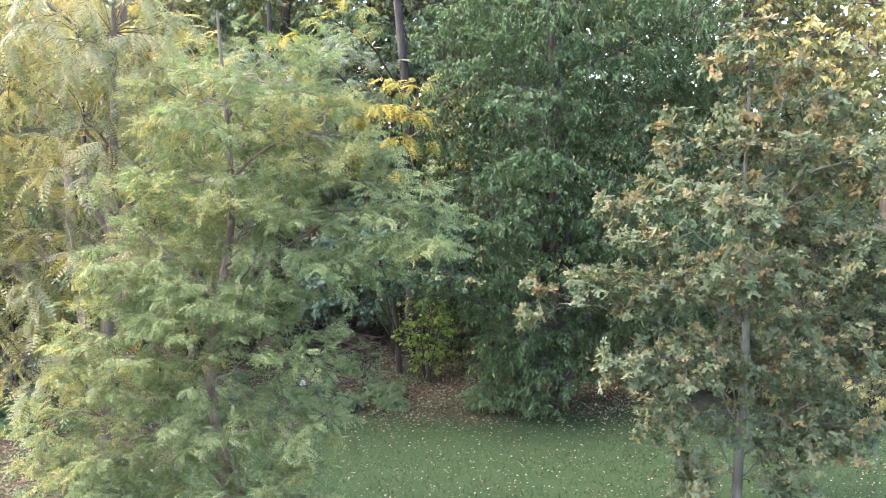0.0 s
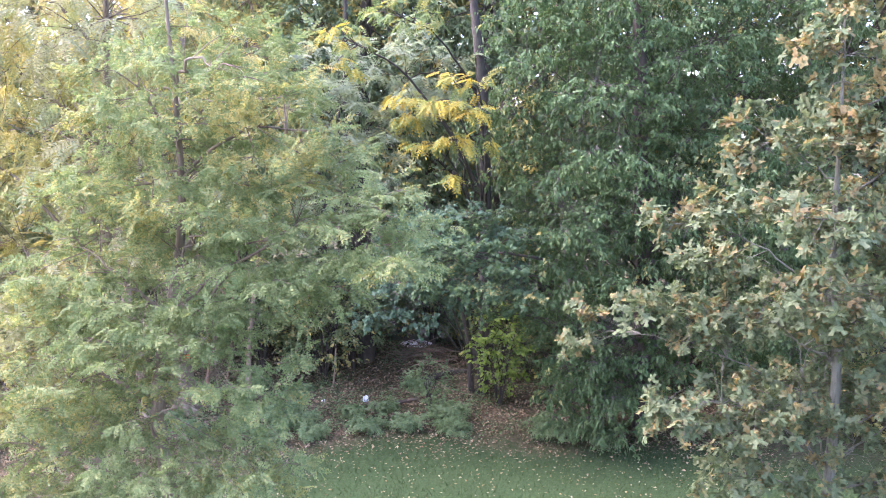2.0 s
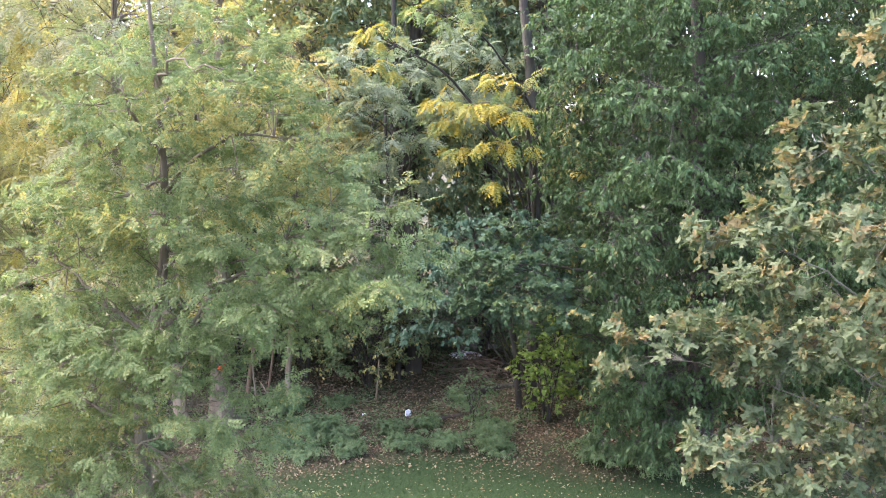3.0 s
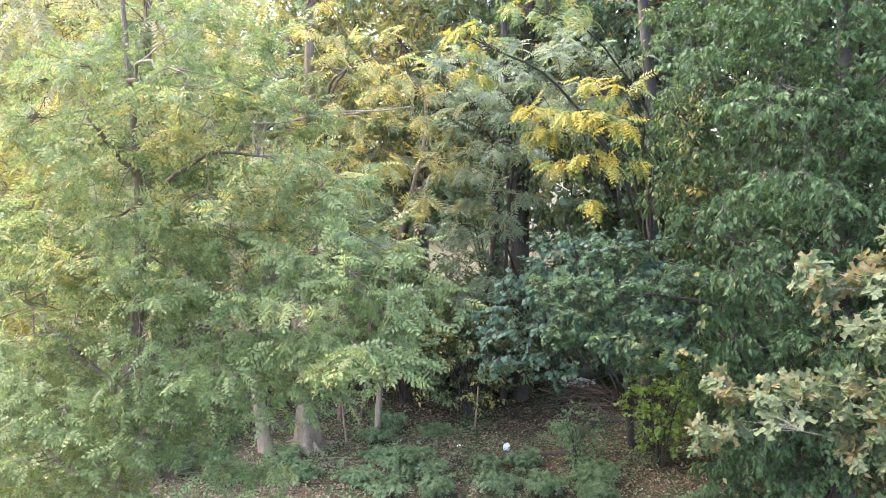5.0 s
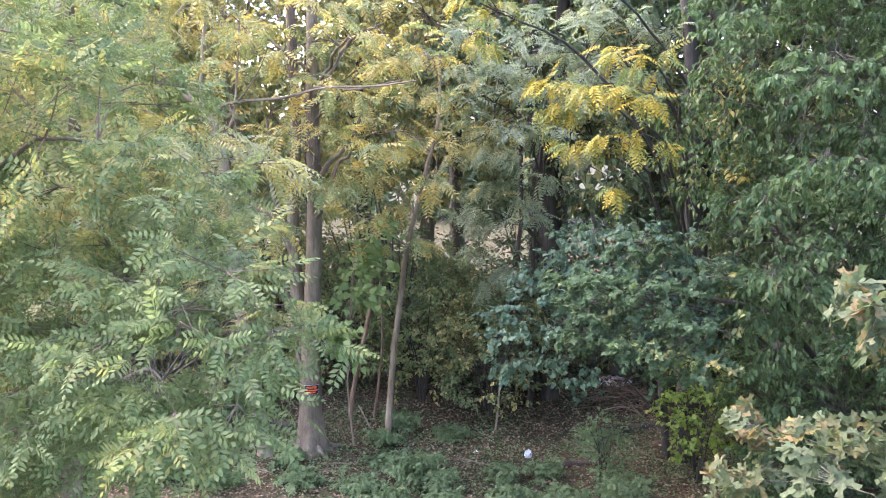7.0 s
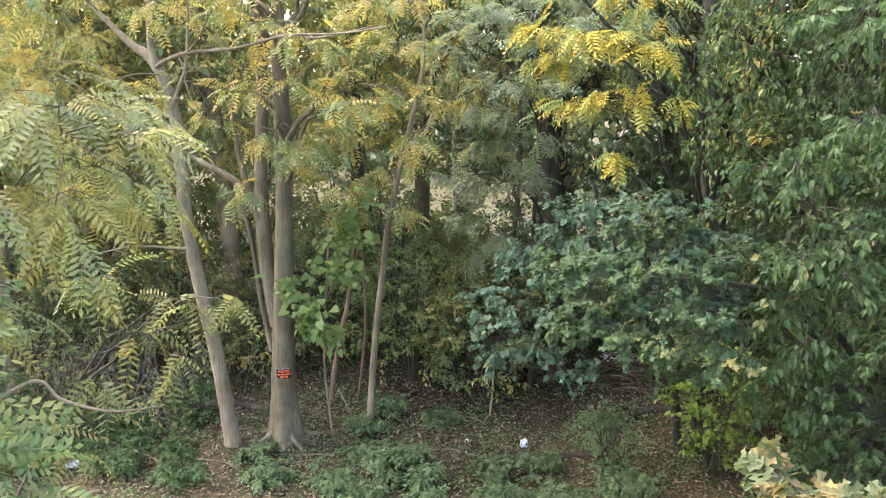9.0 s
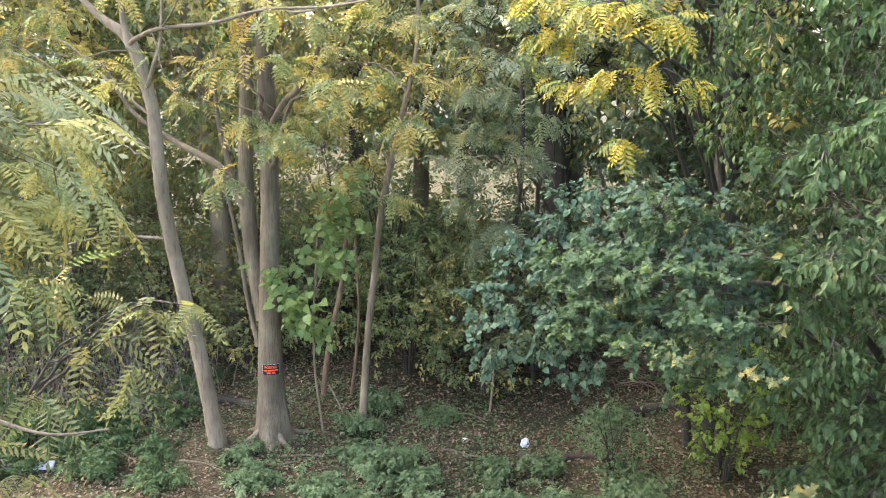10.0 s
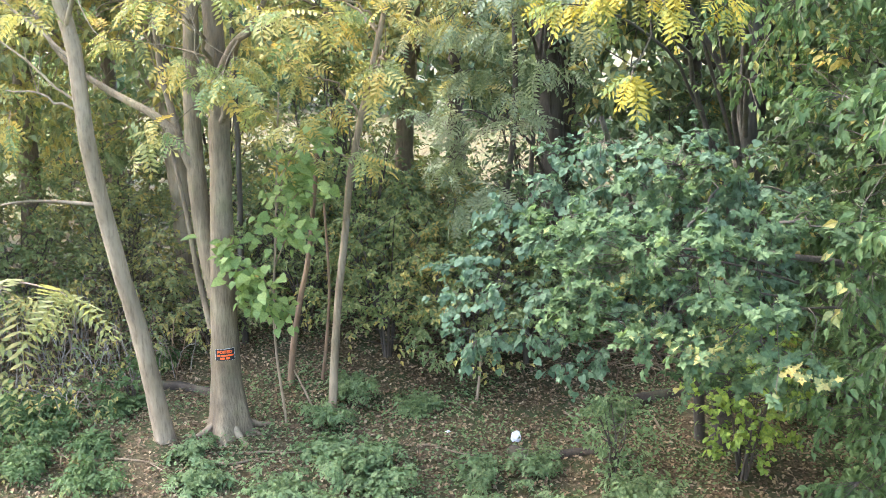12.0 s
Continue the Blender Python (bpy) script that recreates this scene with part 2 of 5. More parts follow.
def tube(pts, radii, sides=8, wobble=0.0, lobes=None, seed=0):
    """A tapered limb along a line of points; lobes: flare of the foot, by ring."""
    pts, r = np.asarray(pts, float), np.asarray(radii, float)
    t = unit(np.gradient(pts, axis=0))
    ref = np.where(np.abs(t[:, 2:3]) > 0.9, np.array([[1.0, 0, 0]]), np.array([[0, 0, 1.0]]))
    a = unit(np.cross(t, ref))
    for i in range(1, len(a)):
        a[i] = unit(a[i - 1] - (a[i - 1] @ t[i]) * t[i])
    b = np.cross(t, a)
    th = np.linspace(0, 2 * np.pi, sides, endpoint=False)
    g = np.random.default_rng(seed)
    rr = r[:, None] * (1 + wobble * (g.random((len(pts), sides)) - 0.5))
    if lobes is not None:
        rr = rr * (1 + np.asarray(lobes)[:, None] * (0.75 + 0.9 * np.maximum(0, np.cos(5 * th + 0.7)) + 0.4 * np.cos(3 * th + 2))[None])
    V = pts[:, None] + rr[..., None] * (np.cos(th)[None, :, None] * a[:, None] + np.sin(th)[None, :, None] * b[:, None])
    n = len(pts)
    i, j = np.meshgrid(np.arange(n - 1), np.arange(sides), indexing="ij")
    k = (j + 1) % sides
    Q = np.stack([i * sides + j, i * sides + k, (i + 1) * sides + k, (i + 1) * sides + j], -1).reshape(-1, 4)
    return V.reshape(-1, 3), Q


def curve(points, n):
    """A smooth line through points."""
    p = np.asarray(points, float)
    if len(p) == 2:
        return p[0] + np.linspace(0, 1, n)[:, None] * (p[1] - p[0])
    s = np.linspace(0, len(p) - 1, n)
    e = np.vstack([2 * p[0] - p[1], p, 2 * p[-1] - p[-2]])
    i = np.minimum(s.astype(int), len(p) - 2)
    u = (s - i)[:, None]
    p0, p1, p2, p3 = e[i], e[i + 1], e[i + 2], e[i + 3]
    return 0.5 * (2 * p1 + (p2 - p0) * u + (2 * p0 - 5 * p1 + 4 * p2 - p3) * u ** 2 + (3 * p1 - p0 - 3 * p2 + p3) * u ** 3)


# ---- leaf shapes (x along the leaf, z up from the blade) ----
def pinnate(pairs, length, leaflet, width, droop=0.25, sweep=0.55, seed=0, fine=False):
    """A feather-shaped compound leaf: a stalk with pairs of leaflets and one at its end; fine: a small leaf whose stalk is one face."""
    g = np.random.default_rng(seed)
    V, Q = [], []
    for i in range(pairs + 1):
        u = (i + 0.6) / (pairs + 0.6)
        V.append((length * u, 0, -droop * length * u * u))
    n = len(V)
    for i in range(n):
        V.append((V[i][0], 0.004, V[i][2] - 0.004))
    for i in range(n - 1):
        if not fine:
            Q.append((i, i + 1, n + i + 1, n + i))
    if fine:
        Q.append((0, n // 2, n - 1, n + n // 2))
    for i in range(n):
        sides = (1, -1) if i < n - 1 else (0,)
        for s in sides:
            ang = s * (math.pi / 2 - sweep * (0.7 + 0.6 * g.random())) if s else 0
            ll = leaflet * (0.75 + 0.35 * math.sin(math.pi * min(1, (i + 1) / n))) * (0.85 + 0.3 * g.random())
            d = np.array((math.cos(ang), math.sin(ang), -0.25 - 0.3 * g.random()))
            e = np.array((-math.sin(ang), math.cos(ang), 0.25 * (g.random() - 0.5)))
            b = np.array(V[i])
            k = len(V)
            V += [tuple(b + d * ll * 0.45 + e * width / 2), tuple(b + d * ll), tuple(b + d * ll * 0.45 - e * width / 2)]
            Q.append((i, k + 2, k + 1, k))
    return np.array(V), np.array(Q)


def blade(length, width, fold=0.25, droop=0.2):
    """A small leaf as one folded face."""
    w, f = width / 2, fold * width
    return np.array([(0, 0, 0), (0.45 * length, w, f), (length, 0, -droop * length), (0.42 * length, -w, f)]), np.array([(0, 3, 2, 1)])


def oval(length, width, fold=0.2, droop=0.25):
    """An oval pointed leaf, folded a little along its midrib."""
    z = lambda x, y: fold * abs(y) * width - droop * length * x * x
    V = [(x * length, y * width, z(x, y)) for x, y in ((0, 0), (0.24, 0.44), (0.64, 0.38), (1, 0), (0.62, -0.38), (0.26, -0.44), (0.5, 0))]
    return np.array(V), np.array([(0, 6, 2, 1), (6, 4, 3, 2), (0, 5, 4, 6)])


def heart(length, width):
    """A broad heart-shaped leaf with a curved blade."""
    ys = [(0.0, 0.0), (-0.10, 0.30), (0.12, 0.5), (0.42, 0.47), (0.72, 0.25), (1.0, 0.0)]
    V = []
    for x, y in ys:
        V.append((x * length, 0, -0.22 * length * x * x))
    for s in (1, -1):
        for x, y in ys[1:5]:
            V.append((x * length, s * y * width, 0.12 * y * width - 0.25 * length * x * x))
    Q = [(0, 6, 7, 2), (2, 7, 8, 3), (3, 8, 9, 4), (0, 2, 11, 10), (2, 3, 12, 11), (3, 4, 13, 12), (4, 9, 5, 13)]
    return np.array(V), np.array(Q)


def lobed(length, width, seed=0):
    """A lobed leaf: pairs of lobes along a midrib."""
    g = np.random.default_rng(seed)
    st = [(0.0, 0.03), (0.36, 0.47), (0.56, 0.2), (0.95, 0.34)]
    V, Q = [], []
    for x, y in st:
        z = -0.18 * length * x * x
        V += [(x * length, 0, z), (x * length + 0.08 * y * length, y * width * (0.85 + 0.3 * g.random()), z + 0.14 * y * width), (x * length + 0.08 * y * length, -y * width * (0.85 + 0.3 * g.random()), z + 0.14 * y * width)]
    for i in range(len(st) - 1):
        a, b = 3 * i, 3 * i + 3
        Q += [(a, b, b + 1, a + 1), (a, a + 2, b + 2, b)]
    return np.array(V), np.array(Q)


def maple_leaf(length, width, seed=0):
    """A leaf with two wide side lobes and a pointed middle one."""
    g = np.random.default_rng(seed)
    st = [(0.0, 0.03, 0.0), (0.10, 0.38, -0.06), (0.28, 0.26, 0.0), (0.42, 0.56, 0.14), (0.58, 0.26, 0.0), (1.0, 0.04, 0.0)]
    V, Q = [], []
    for x, y, f in st:
        z = -0.2 * length * x * x
        for yy in (0, y * (0.85 + 0.3 * g.random()), -y * (0.85 + 0.3 * g.random())):
            V.append(((x + (f if yy else 0)) * length, yy * width, z + 0.12 * abs(yy) * width))
    for i in range(len(st) - 1):
        a, b = 3 * i, 3 * i + 3
        Q += [(a, b, b + 1, a + 1), (a, a + 2, b + 2, b)]
    return np.array(V), np.array(Q)


def rosette(leaf_fn, count, spread, seed=0):
    """Leaves round the end of a twig."""
    g = np.random.default_rng(seed)
    geos = []
    for i in range(count):
        a = 2 * math.pi * (i + 0.5 * g.random()) / count
        d = np.array([[math.cos(a) * spread + 0.5, math.sin(a) * spread, 0.25 - 0.6 * g.random()]])
        n = np.array([[0.3 * (g.random() - 0.5) - 0.2, 0.3 * (g.random() - 0.5), 1.0]])
        geos.append(scatter(leaf_fn(i), np.zeros((1, 3)), d, n, [0.75 + 0.5 * g.random()]))
    return join(geos)


# ---- trees ----
def spread_points(g, blobs, spacing, shell=0.35, tries=9000):
    """Clump centres in a crown made of ellipsoids (x, y, z, rx, ry, rz), no two nearer than the spacing."""
    gap = np.array([b[6] if len(b) > 6 else 1.0 for b in blobs]) * spacing
    B = np.array([b[:6] for b in blobs], float)
    vol = B[:, 3] * B[:, 4] * B[:, 5] / gap ** 3
    vol = vol ** 0.8
    k = g.choice(len(B), tries, p=vol / vol.sum())
    d = unit(g.normal(size=(tries, 3)))
    r = shell + (1 - shell) * g.random(tries) ** 0.6
    c = B[k, :3] + d * r[:, None] * B[k, 3:]
    kept = np.zeros((0, 3))
    for p, s in zip(c, gap[k]):
        if len(kept) == 0 or ((kept - p) ** 2).sum(1).min() > s ** 2:
            kept = np.vstack([kept, p])
    return kept


def limb_tree(g, trunk, clumps, n_limbs, r0):
    """Main limbs from the trunk towards groups of clumps, each with a branch to every clump of its group."""
    trunk = np.asarray(trunk, float)
    cent = clumps[g.choice(len(clumps), min(n_limbs, len(clumps)), replace=False)]
    for _ in range(6):
        near = ((clumps[:, None] - cent[None]) ** 2).sum(-1).argmin(1)
        cent = np.array([clumps[near == j].mean(0) if (near == j).any() else cent[j] for j in range(len(cent))])
    limbs, home = [], np.zeros((len(clumps), 3))
    for j, c in enumerate(cent):
        mine = np.where(near == j)[0]
        if len(mine) == 0:
            continue
        flat = np.linalg.norm(trunk[:, :2] - c[:2], axis=1)
        want = c[2] - 0.55 * flat
        a = trunk[np.abs(trunk[:, 2] - want).argmin()]
        far = clumps[mine[np.linalg.norm(clumps[mine] - a, axis=1).argmax()]]
        end = 0.55 * c + 0.45 * far
        mid = 0.5 * (a + end) + np.array((0, 0, 0.12 * np.linalg.norm(end - a))) + g.normal(size=3) * 0.12
        line = curve([a, mid, end], 12)
        line[1:-1] += g.normal(size=(10, 3)) * 0.025
        ra = r0 * (0.6 + 0.4 * g.random())
        wood = [tube(line, np.linspace(ra, ra * 0.25, 12), 7, 0.12)]
        for m in mine:
            d = np.linalg.norm(line - clumps[m], axis=1)
            p = line[max(1, d.argmin() - 1)]
            home[m] = p
            ln = np.linalg.norm(clumps[m] - p)
            bend = 0.5 * (p + clumps[m]) + g.normal(size=3) * 0.1 * ln + np.array((0, 0, 0.1 * ln))
            wood.append(tube(curve([p, bend, clumps[m]], 5), np.linspace(ra * 0.32, ra * 0.08, 5), 4))
        limbs.append((mine, wood))
    return limbs, home


def foliage(g, clumps, home, templates, twigs, per_twig, radius, scale=(0.8, 1.2), droop=0.3, flat=0.6, up=1.0, tip=0.25, out=0.8, keep=0):
    """Twigs fan out from each clump centre; leaves sit along them, their upper faces towards the light."""
    n = len(clumps)
    axis = unit(clumps - home)
    base = np.repeat(clumps, twigs, 0)
    d = unit(np.repeat(axis, twigs, 0) * out + g.normal(size=(n * twigs, 3)) * np.array((1, 1, flat)))
    ln = radius * (0.55 + 0.6 * g.random(n * twigs))
    ends = base + d * ln[:, None]
    ends[:, 2] -= droop * 0.4 * ln
    T = np.repeat(base, per_twig, 0)
    E = np.repeat(ends, per_twig, 0)
    u = tip + (1 - tip) * np.tile((np.arange(per_twig) + 0.5) / per_twig, n * twigs) + 0.06 * g.normal(size=len(T))
    P = T + (E - T) * u[:, None] + 0.04 * radius * g.normal(size=T.shape)
    along = unit(E - T)
    side = unit(np.cross(along, np.array((0, 0, 1.0))) + 1e-4)
    sgn = np.where(np.tile(np.arange(per_twig), n * twigs) % 2 == 0, 1.0, -1.0)[:, None]
    D = unit(along * (0.35 + 0.5 * u[:, None]) + sgn * side * (0.9 - 0.5 * u[:, None]) + 0.35 * g.normal(size=P.shape) + np.array((0, 0, -droop)))
    N = unit(np.array((0, 0, up)) + 0.35 * np.repeat(np.repeat(axis, twigs, 0), per_twig, 0) + 0.4 * g.normal(size=P.shape))
    S = scale[0] + (scale[1] - scale[0]) * g.random(len(P))
    pick = g.integers(0, len(templates), len(P))
    alone = np.zeros(len(P), bool)
    alone[np.argsort(P[:, 1])[:keep]] = True
    frames = []
    for i in np.where(alone)[0]:
        x = unit(D[i])
        z = unit(N[i] - (N[i] @ x) * x)
        frames.append((int(pick[i]), P[i], np.stack([x, np.cross(z, x), z], -1) * S[i]))
    rest = [scatter(templates[k], P[m], D[m], N[m], S[m]) for k in range(len(templates)) for m in [(pick == k) & ~alone] if m.any()]
    return join(rest) if rest else None, list(zip(base, ends)), frames


def twig_mesh(pairs, r):
    """Thin three-sided twigs, all in one."""
    a = np.array([p[0] for p in pairs])
    b = np.array([p[1] for p in pairs])
    t = unit(b - a)
    s = unit(np.cross(t, np.array((0.3, 0.2, 1.0))))
    q = np.cross(t, s)
    V = np.stack([a + r * s, a - 0.5 * r * s + 0.87 * r * q, a - 0.5 * r * s - 0.87 * r * q, b + 0.3 * r * s, b - 0.3 * r * s], 1)
    Q = np.array([(0, 1, 4, 3), (1, 2, 4, 4), (2, 0, 3, 4)])[[0, 2]]
    return V.reshape(-1, 3), (Q[None] + 5 * np.arange(len(a))[:, None, None]).reshape(-1, 4)


def tree(name, label, category, seed, trunk, radii, bark, blobs, spacing, leaf, mat, n_limbs=8, limb_r=0.07, twigs=7, per_twig=7, radius=0.5,
         group="", sides=14, flare=0.0, shell=0.35, extra=(), crown_label="", trunk_label="", crown_name="crown", tries=6000, twig_r=0.006, singles=None, loose=False, **kw):
    """A tree: tapered trunk, limbs, branches and a crown of single leaves."""
    g = np.random.default_rng(seed)
    top = thing(name, label, category, group, at=tuple(trunk[0]))
    o = np.asarray(trunk[0], float)
    line = curve(trunk, 6 * len(trunk))
    rad = np.interp(np.linspace(0, 1, len(line)), np.linspace(0, 1, len(radii)), radii)
    lob = flare * np.exp(-(line[:, 2] - line[0, 2]) / 0.34) if flare else None
    bole = part("trunk", tube(line - o, rad, sides, 0.10, lob, seed), bark, top, trunk_label, True)
    for i, (pts, rr) in enumerate(extra):
        l2 = curve(pts, 6 * len(pts))
        part("stem", tube(l2 - o, np.linspace(rr[0], rr[1], len(l2)), 10, 0.1, None, seed + i), bark, top, "", True)
    clumps = spread_points(g, blobs, spacing, shell, tries)
    limbs, home = limb_tree(g, line, clumps, n_limbs, limb_r)
    leaves, pairs, frames = foliage(g, clumps, home, leaf, twigs, per_twig, radius, keep=300 if singles else 0, **kw)
    for mine, wood in limbs:
        own = [pairs[m * twigs + k] for m in mine for k in range(twigs)]
        if loose:
            for k, (v, q) in enumerate(wood):
                part("branch" if k else "limb", (v - o, q), bark, bole, "", True)
            for pair in own:
                v, q = twig_mesh([pair], twig_r)
                part("twig", (v - o, q), bark, bole)
            continue
        v, q = join(wood + ([twig_mesh(own, twig_r)] if twig_r else []))
        part("limb", (v - o, q), bark, bole, "", True)
    if leaves:
        part(crown_name, (leaves[0] - o, leaves[1]), mat, top, crown_label)
    if singles:
        blades = [mesh_of(singles[0], t[0], t[1], singles[1]) for t in leaf]
        for k, p, r in frames:
            ob = new(singles[0], blades[k])
            ob.parent = top
            ob.matrix_local = Matrix([(*r[i], p[i] - o[i]) for i in range(3)] + [(0, 0, 0, 1)])
    return top


def ground_z(x, y):
    """The ground: level lawn, rising a little towards the wood on one side, with low bumps under the trees."""
    x, y = np.asarray(x, float), np.asarray(y, float)
    wood = 1 / (1 + np.exp(-np.clip(y - 22.5, -50, 50)))
    rise = 0.32 * np.clip((-x - 4.0) / 4.5, 0, 1) * np.clip((y - 16) / 6, 0, 1)
    bumps = 0.05 * np.sin(1.7 * x + 0.6 * y) * np.cos(1.3 * y - 0.8 * x) + 0.03 * np.sin(4.1 * x + 2.2) * np.sin(3.7 * y)
    return rise + bumps * wood + 0.012 * np.sin(0.9 * x) * np.sin(0.8 * y)


def on_ground(x, y, dz=0.0):
    return (x, y, float(ground_z(x, y)) + dz)


# ---- ground ----
def axis(lo, hi, step, far):
    a = np.arange(lo, hi + step / 2, step)
    g = step * 1.35 ** np.arange(1, 40)
    up, dn = hi + np.cumsum(g), lo - np.cumsum(g)
    return np.concatenate([dn[dn > -far][::-1], a, up[up < far]])


def wood_edge(x):
    """Where the lawn ends."""
    return 22.6 + 0.35 * np.sin(0.8 * x) + 0.2 * np.sin(2.3 * x + 1) - 1.2 * np.clip(-x - 3, 0, 8)


gx, gy = axis(-20, 14, 0.36, 1500), axis(10, 40, 0.36, 1500)
X, Y = np.meshgrid(gx, gy, indexing="ij")
GV = np.stack([X, Y, ground_z(X, Y)], -1).reshape(-1, 3)
ny = len(gy)
gi, gj = np.meshgrid(np.arange(len(gx) - 1), np.arange(ny - 1), indexing="ij")
GQ = np.stack([gi * ny + gj, (gi + 1) * ny + gj, (gi + 1) * ny + gj + 1, gi * ny + gj + 1], -1).reshape(-1, 4)


def ground_material():
    m, nd, lk, bsdf = nodes_of("lawn_and_leaf_litter")
    geo = nd.new("ShaderNodeNewGeometry")
    sep = nd.new("ShaderNodeSeparateXYZ")
    lk.new(geo.outputs["Position"], sep.inputs[0])
    wav = noise_tex(nd, lk, 0.35, 3.0)
    fine = noise_tex(nd, lk, 14.0, 5.0, 0.7)
    mid = noise_tex(nd, lk, 2.2, 4.0)
    grass = ramp(nd, [(0.3, (0.02, 0.037, 0.012)), (0.55, (0.034, 0.055, 0.019)), (0.75, (0.05, 0.072, 0.027))])
    lk.new(fine.outputs[0], grass.inputs[0])
    soil = ramp(nd, [(0.3, (0.034, 0.026, 0.014)), (0.5, (0.082, 0.062, 0.034)), (0.62, (0.125, 0.098, 0.054)), (0.78, (0.19, 0.152, 0.086))])
    lk.new(fine.outputs[0], soil.inputs[0])
    low = ramp(nd, [(0.42, (0, 0, 0)), (0.62, (0.75, 0.75, 0.75))])
    lk.new(mid.outputs[0], low.inputs[0])
    soil2 = mix(nd, lk, low.outputs[0], soil.outputs[0], (0.045, 0.065, 0.025))
    edge = nd.new("ShaderNodeMath")
    edge.operation = 'MULTIPLY_ADD'
    lk.new(wav.outputs[0], edge.inputs[0])
    edge.inputs[1].default_value = 4.0
    side = nd.new("ShaderNodeMapRange")
    side.inputs[1].default_value, side.inputs[2].default_value, side.inputs[3].default_value, side.inputs[4].default_value = -3.0, -11.0, 0.0, 9.6
    lk.new(sep.outputs[0], side.inputs[0])
    deep = nd.new("ShaderNodeMath")
    lk.new(side.outputs[0], deep.inputs[0])
    lk.new(sep.outputs[1], deep.inputs[1])
    lk.new(deep.outputs[0], edge.inputs[2])
    step = nd.new("ShaderNodeMapRange")
    step.inputs[1].default_value, step.inputs[2].default_value = 23.8, 25.2
    lk.new(edge.outputs[0], step.inputs[0])
    col = mix(nd, lk, step.outputs[0], grass.outputs[0], soil2)
    lk.new(col, bsdf.inputs["Base Color"])
    bsdf.inputs["Roughness"].default_value = 0.95
    bsdf.inputs["Specular IOR Level"].default_value = 0.1
    bp = nd.new("ShaderNodeBump")
    bp.inputs["Strength"].default_value, bp.inputs["Distance"].default_value = 0.8, 0.05
    lk.new(fine.outputs[0], bp.inputs["Height"])
    lk.new(bp.outputs[0], bsdf.inputs["Normal"])
    return m


ground = part("ground", (GV, GQ), ground_material(), None, "", True)
tagged(ground, "mown lawn running into brown leaf litter under the trees", "ground", kind="structure")

# ---- locust, near the camera ----
LOCUST = [pinnate(5, 0.165, 0.045, 0.022, 0.22, 0.5, s, True) for s in range(6)]
tree("locust_tree", "young locust tree with feathery pale green leaves turning yellow", "tree", 11,
     [(-2.75, 11.2, 0.0), (-2.7, 11.2, 2.2), (-2.9, 11.1, 4.2), (-2.6, 11.2, 6.2), (-2.7, 11.2, 8.6)], [0.11, 0.09, 0.07, 0.045, 0.015], B_GREY,
     [(-0.4, 10.75, 6.25, 0.5, 0.35, 0.34, 0.8), (-0.3, 10.65, 5.95, 0.45, 0.3, 0.14, 0.75), (-1.25, 11.0, 6.75, 0.8, 0.55, 0.5), (-2.3, 11.2, 7.4, 1.2, 0.8, 0.8), (-2.1, 11.1, 6.3, 1.1, 0.7, 0.5), (-1.35, 10.9, 5.65, 0.6, 0.45, 0.22),
      (-2.7, 11.0, 5.1, 1.0, 0.7, 0.5), (-2.0, 10.9, 4.55, 0.65, 0.5, 0.35), (-1.75, 10.9, 3.7, 0.55, 0.5, 0.45), (-2.9, 11.0, 3.7, 0.9, 0.7, 0.6), (-3.9, 11.1, 4.4, 0.8, 0.7, 0.8), (-3.9, 11.1, 5.6, 0.4, 0.6, 0.4),
      (-4.1, 11.0, 2.9, 0.8, 0.7, 0.7), (-2.3, 10.9, 2.6, 0.9, 0.6, 0.5), (-3.2, 11.2, 6.3, 0.9, 0.6, 0.6), (-3.4, 11.0, 5.3, 0.6, 0.5, 0.5), (-3.2, 10.9, 2.4, 0.9, 0.6, 0.6), (-4.75, 11.1, 3.5, 0.35, 0.5, 0.45), (-4.9, 11.1, 2.6, 0.4, 0.5, 0.5), (-3.9, 10.9, 2.0, 0.9, 0.5, 0.5)], 0.37, LOCUST, M_LOCUST,
     n_limbs=14, limb_r=0.03, twigs=7, per_twig=8, radius=0.4, droop=0.12, flat=0.3, twig_r=0.004, out=0.7, scale=(0.7, 1.08), up=0.6, tries=9000, crown_label="feathery pale green and yellow leaves")

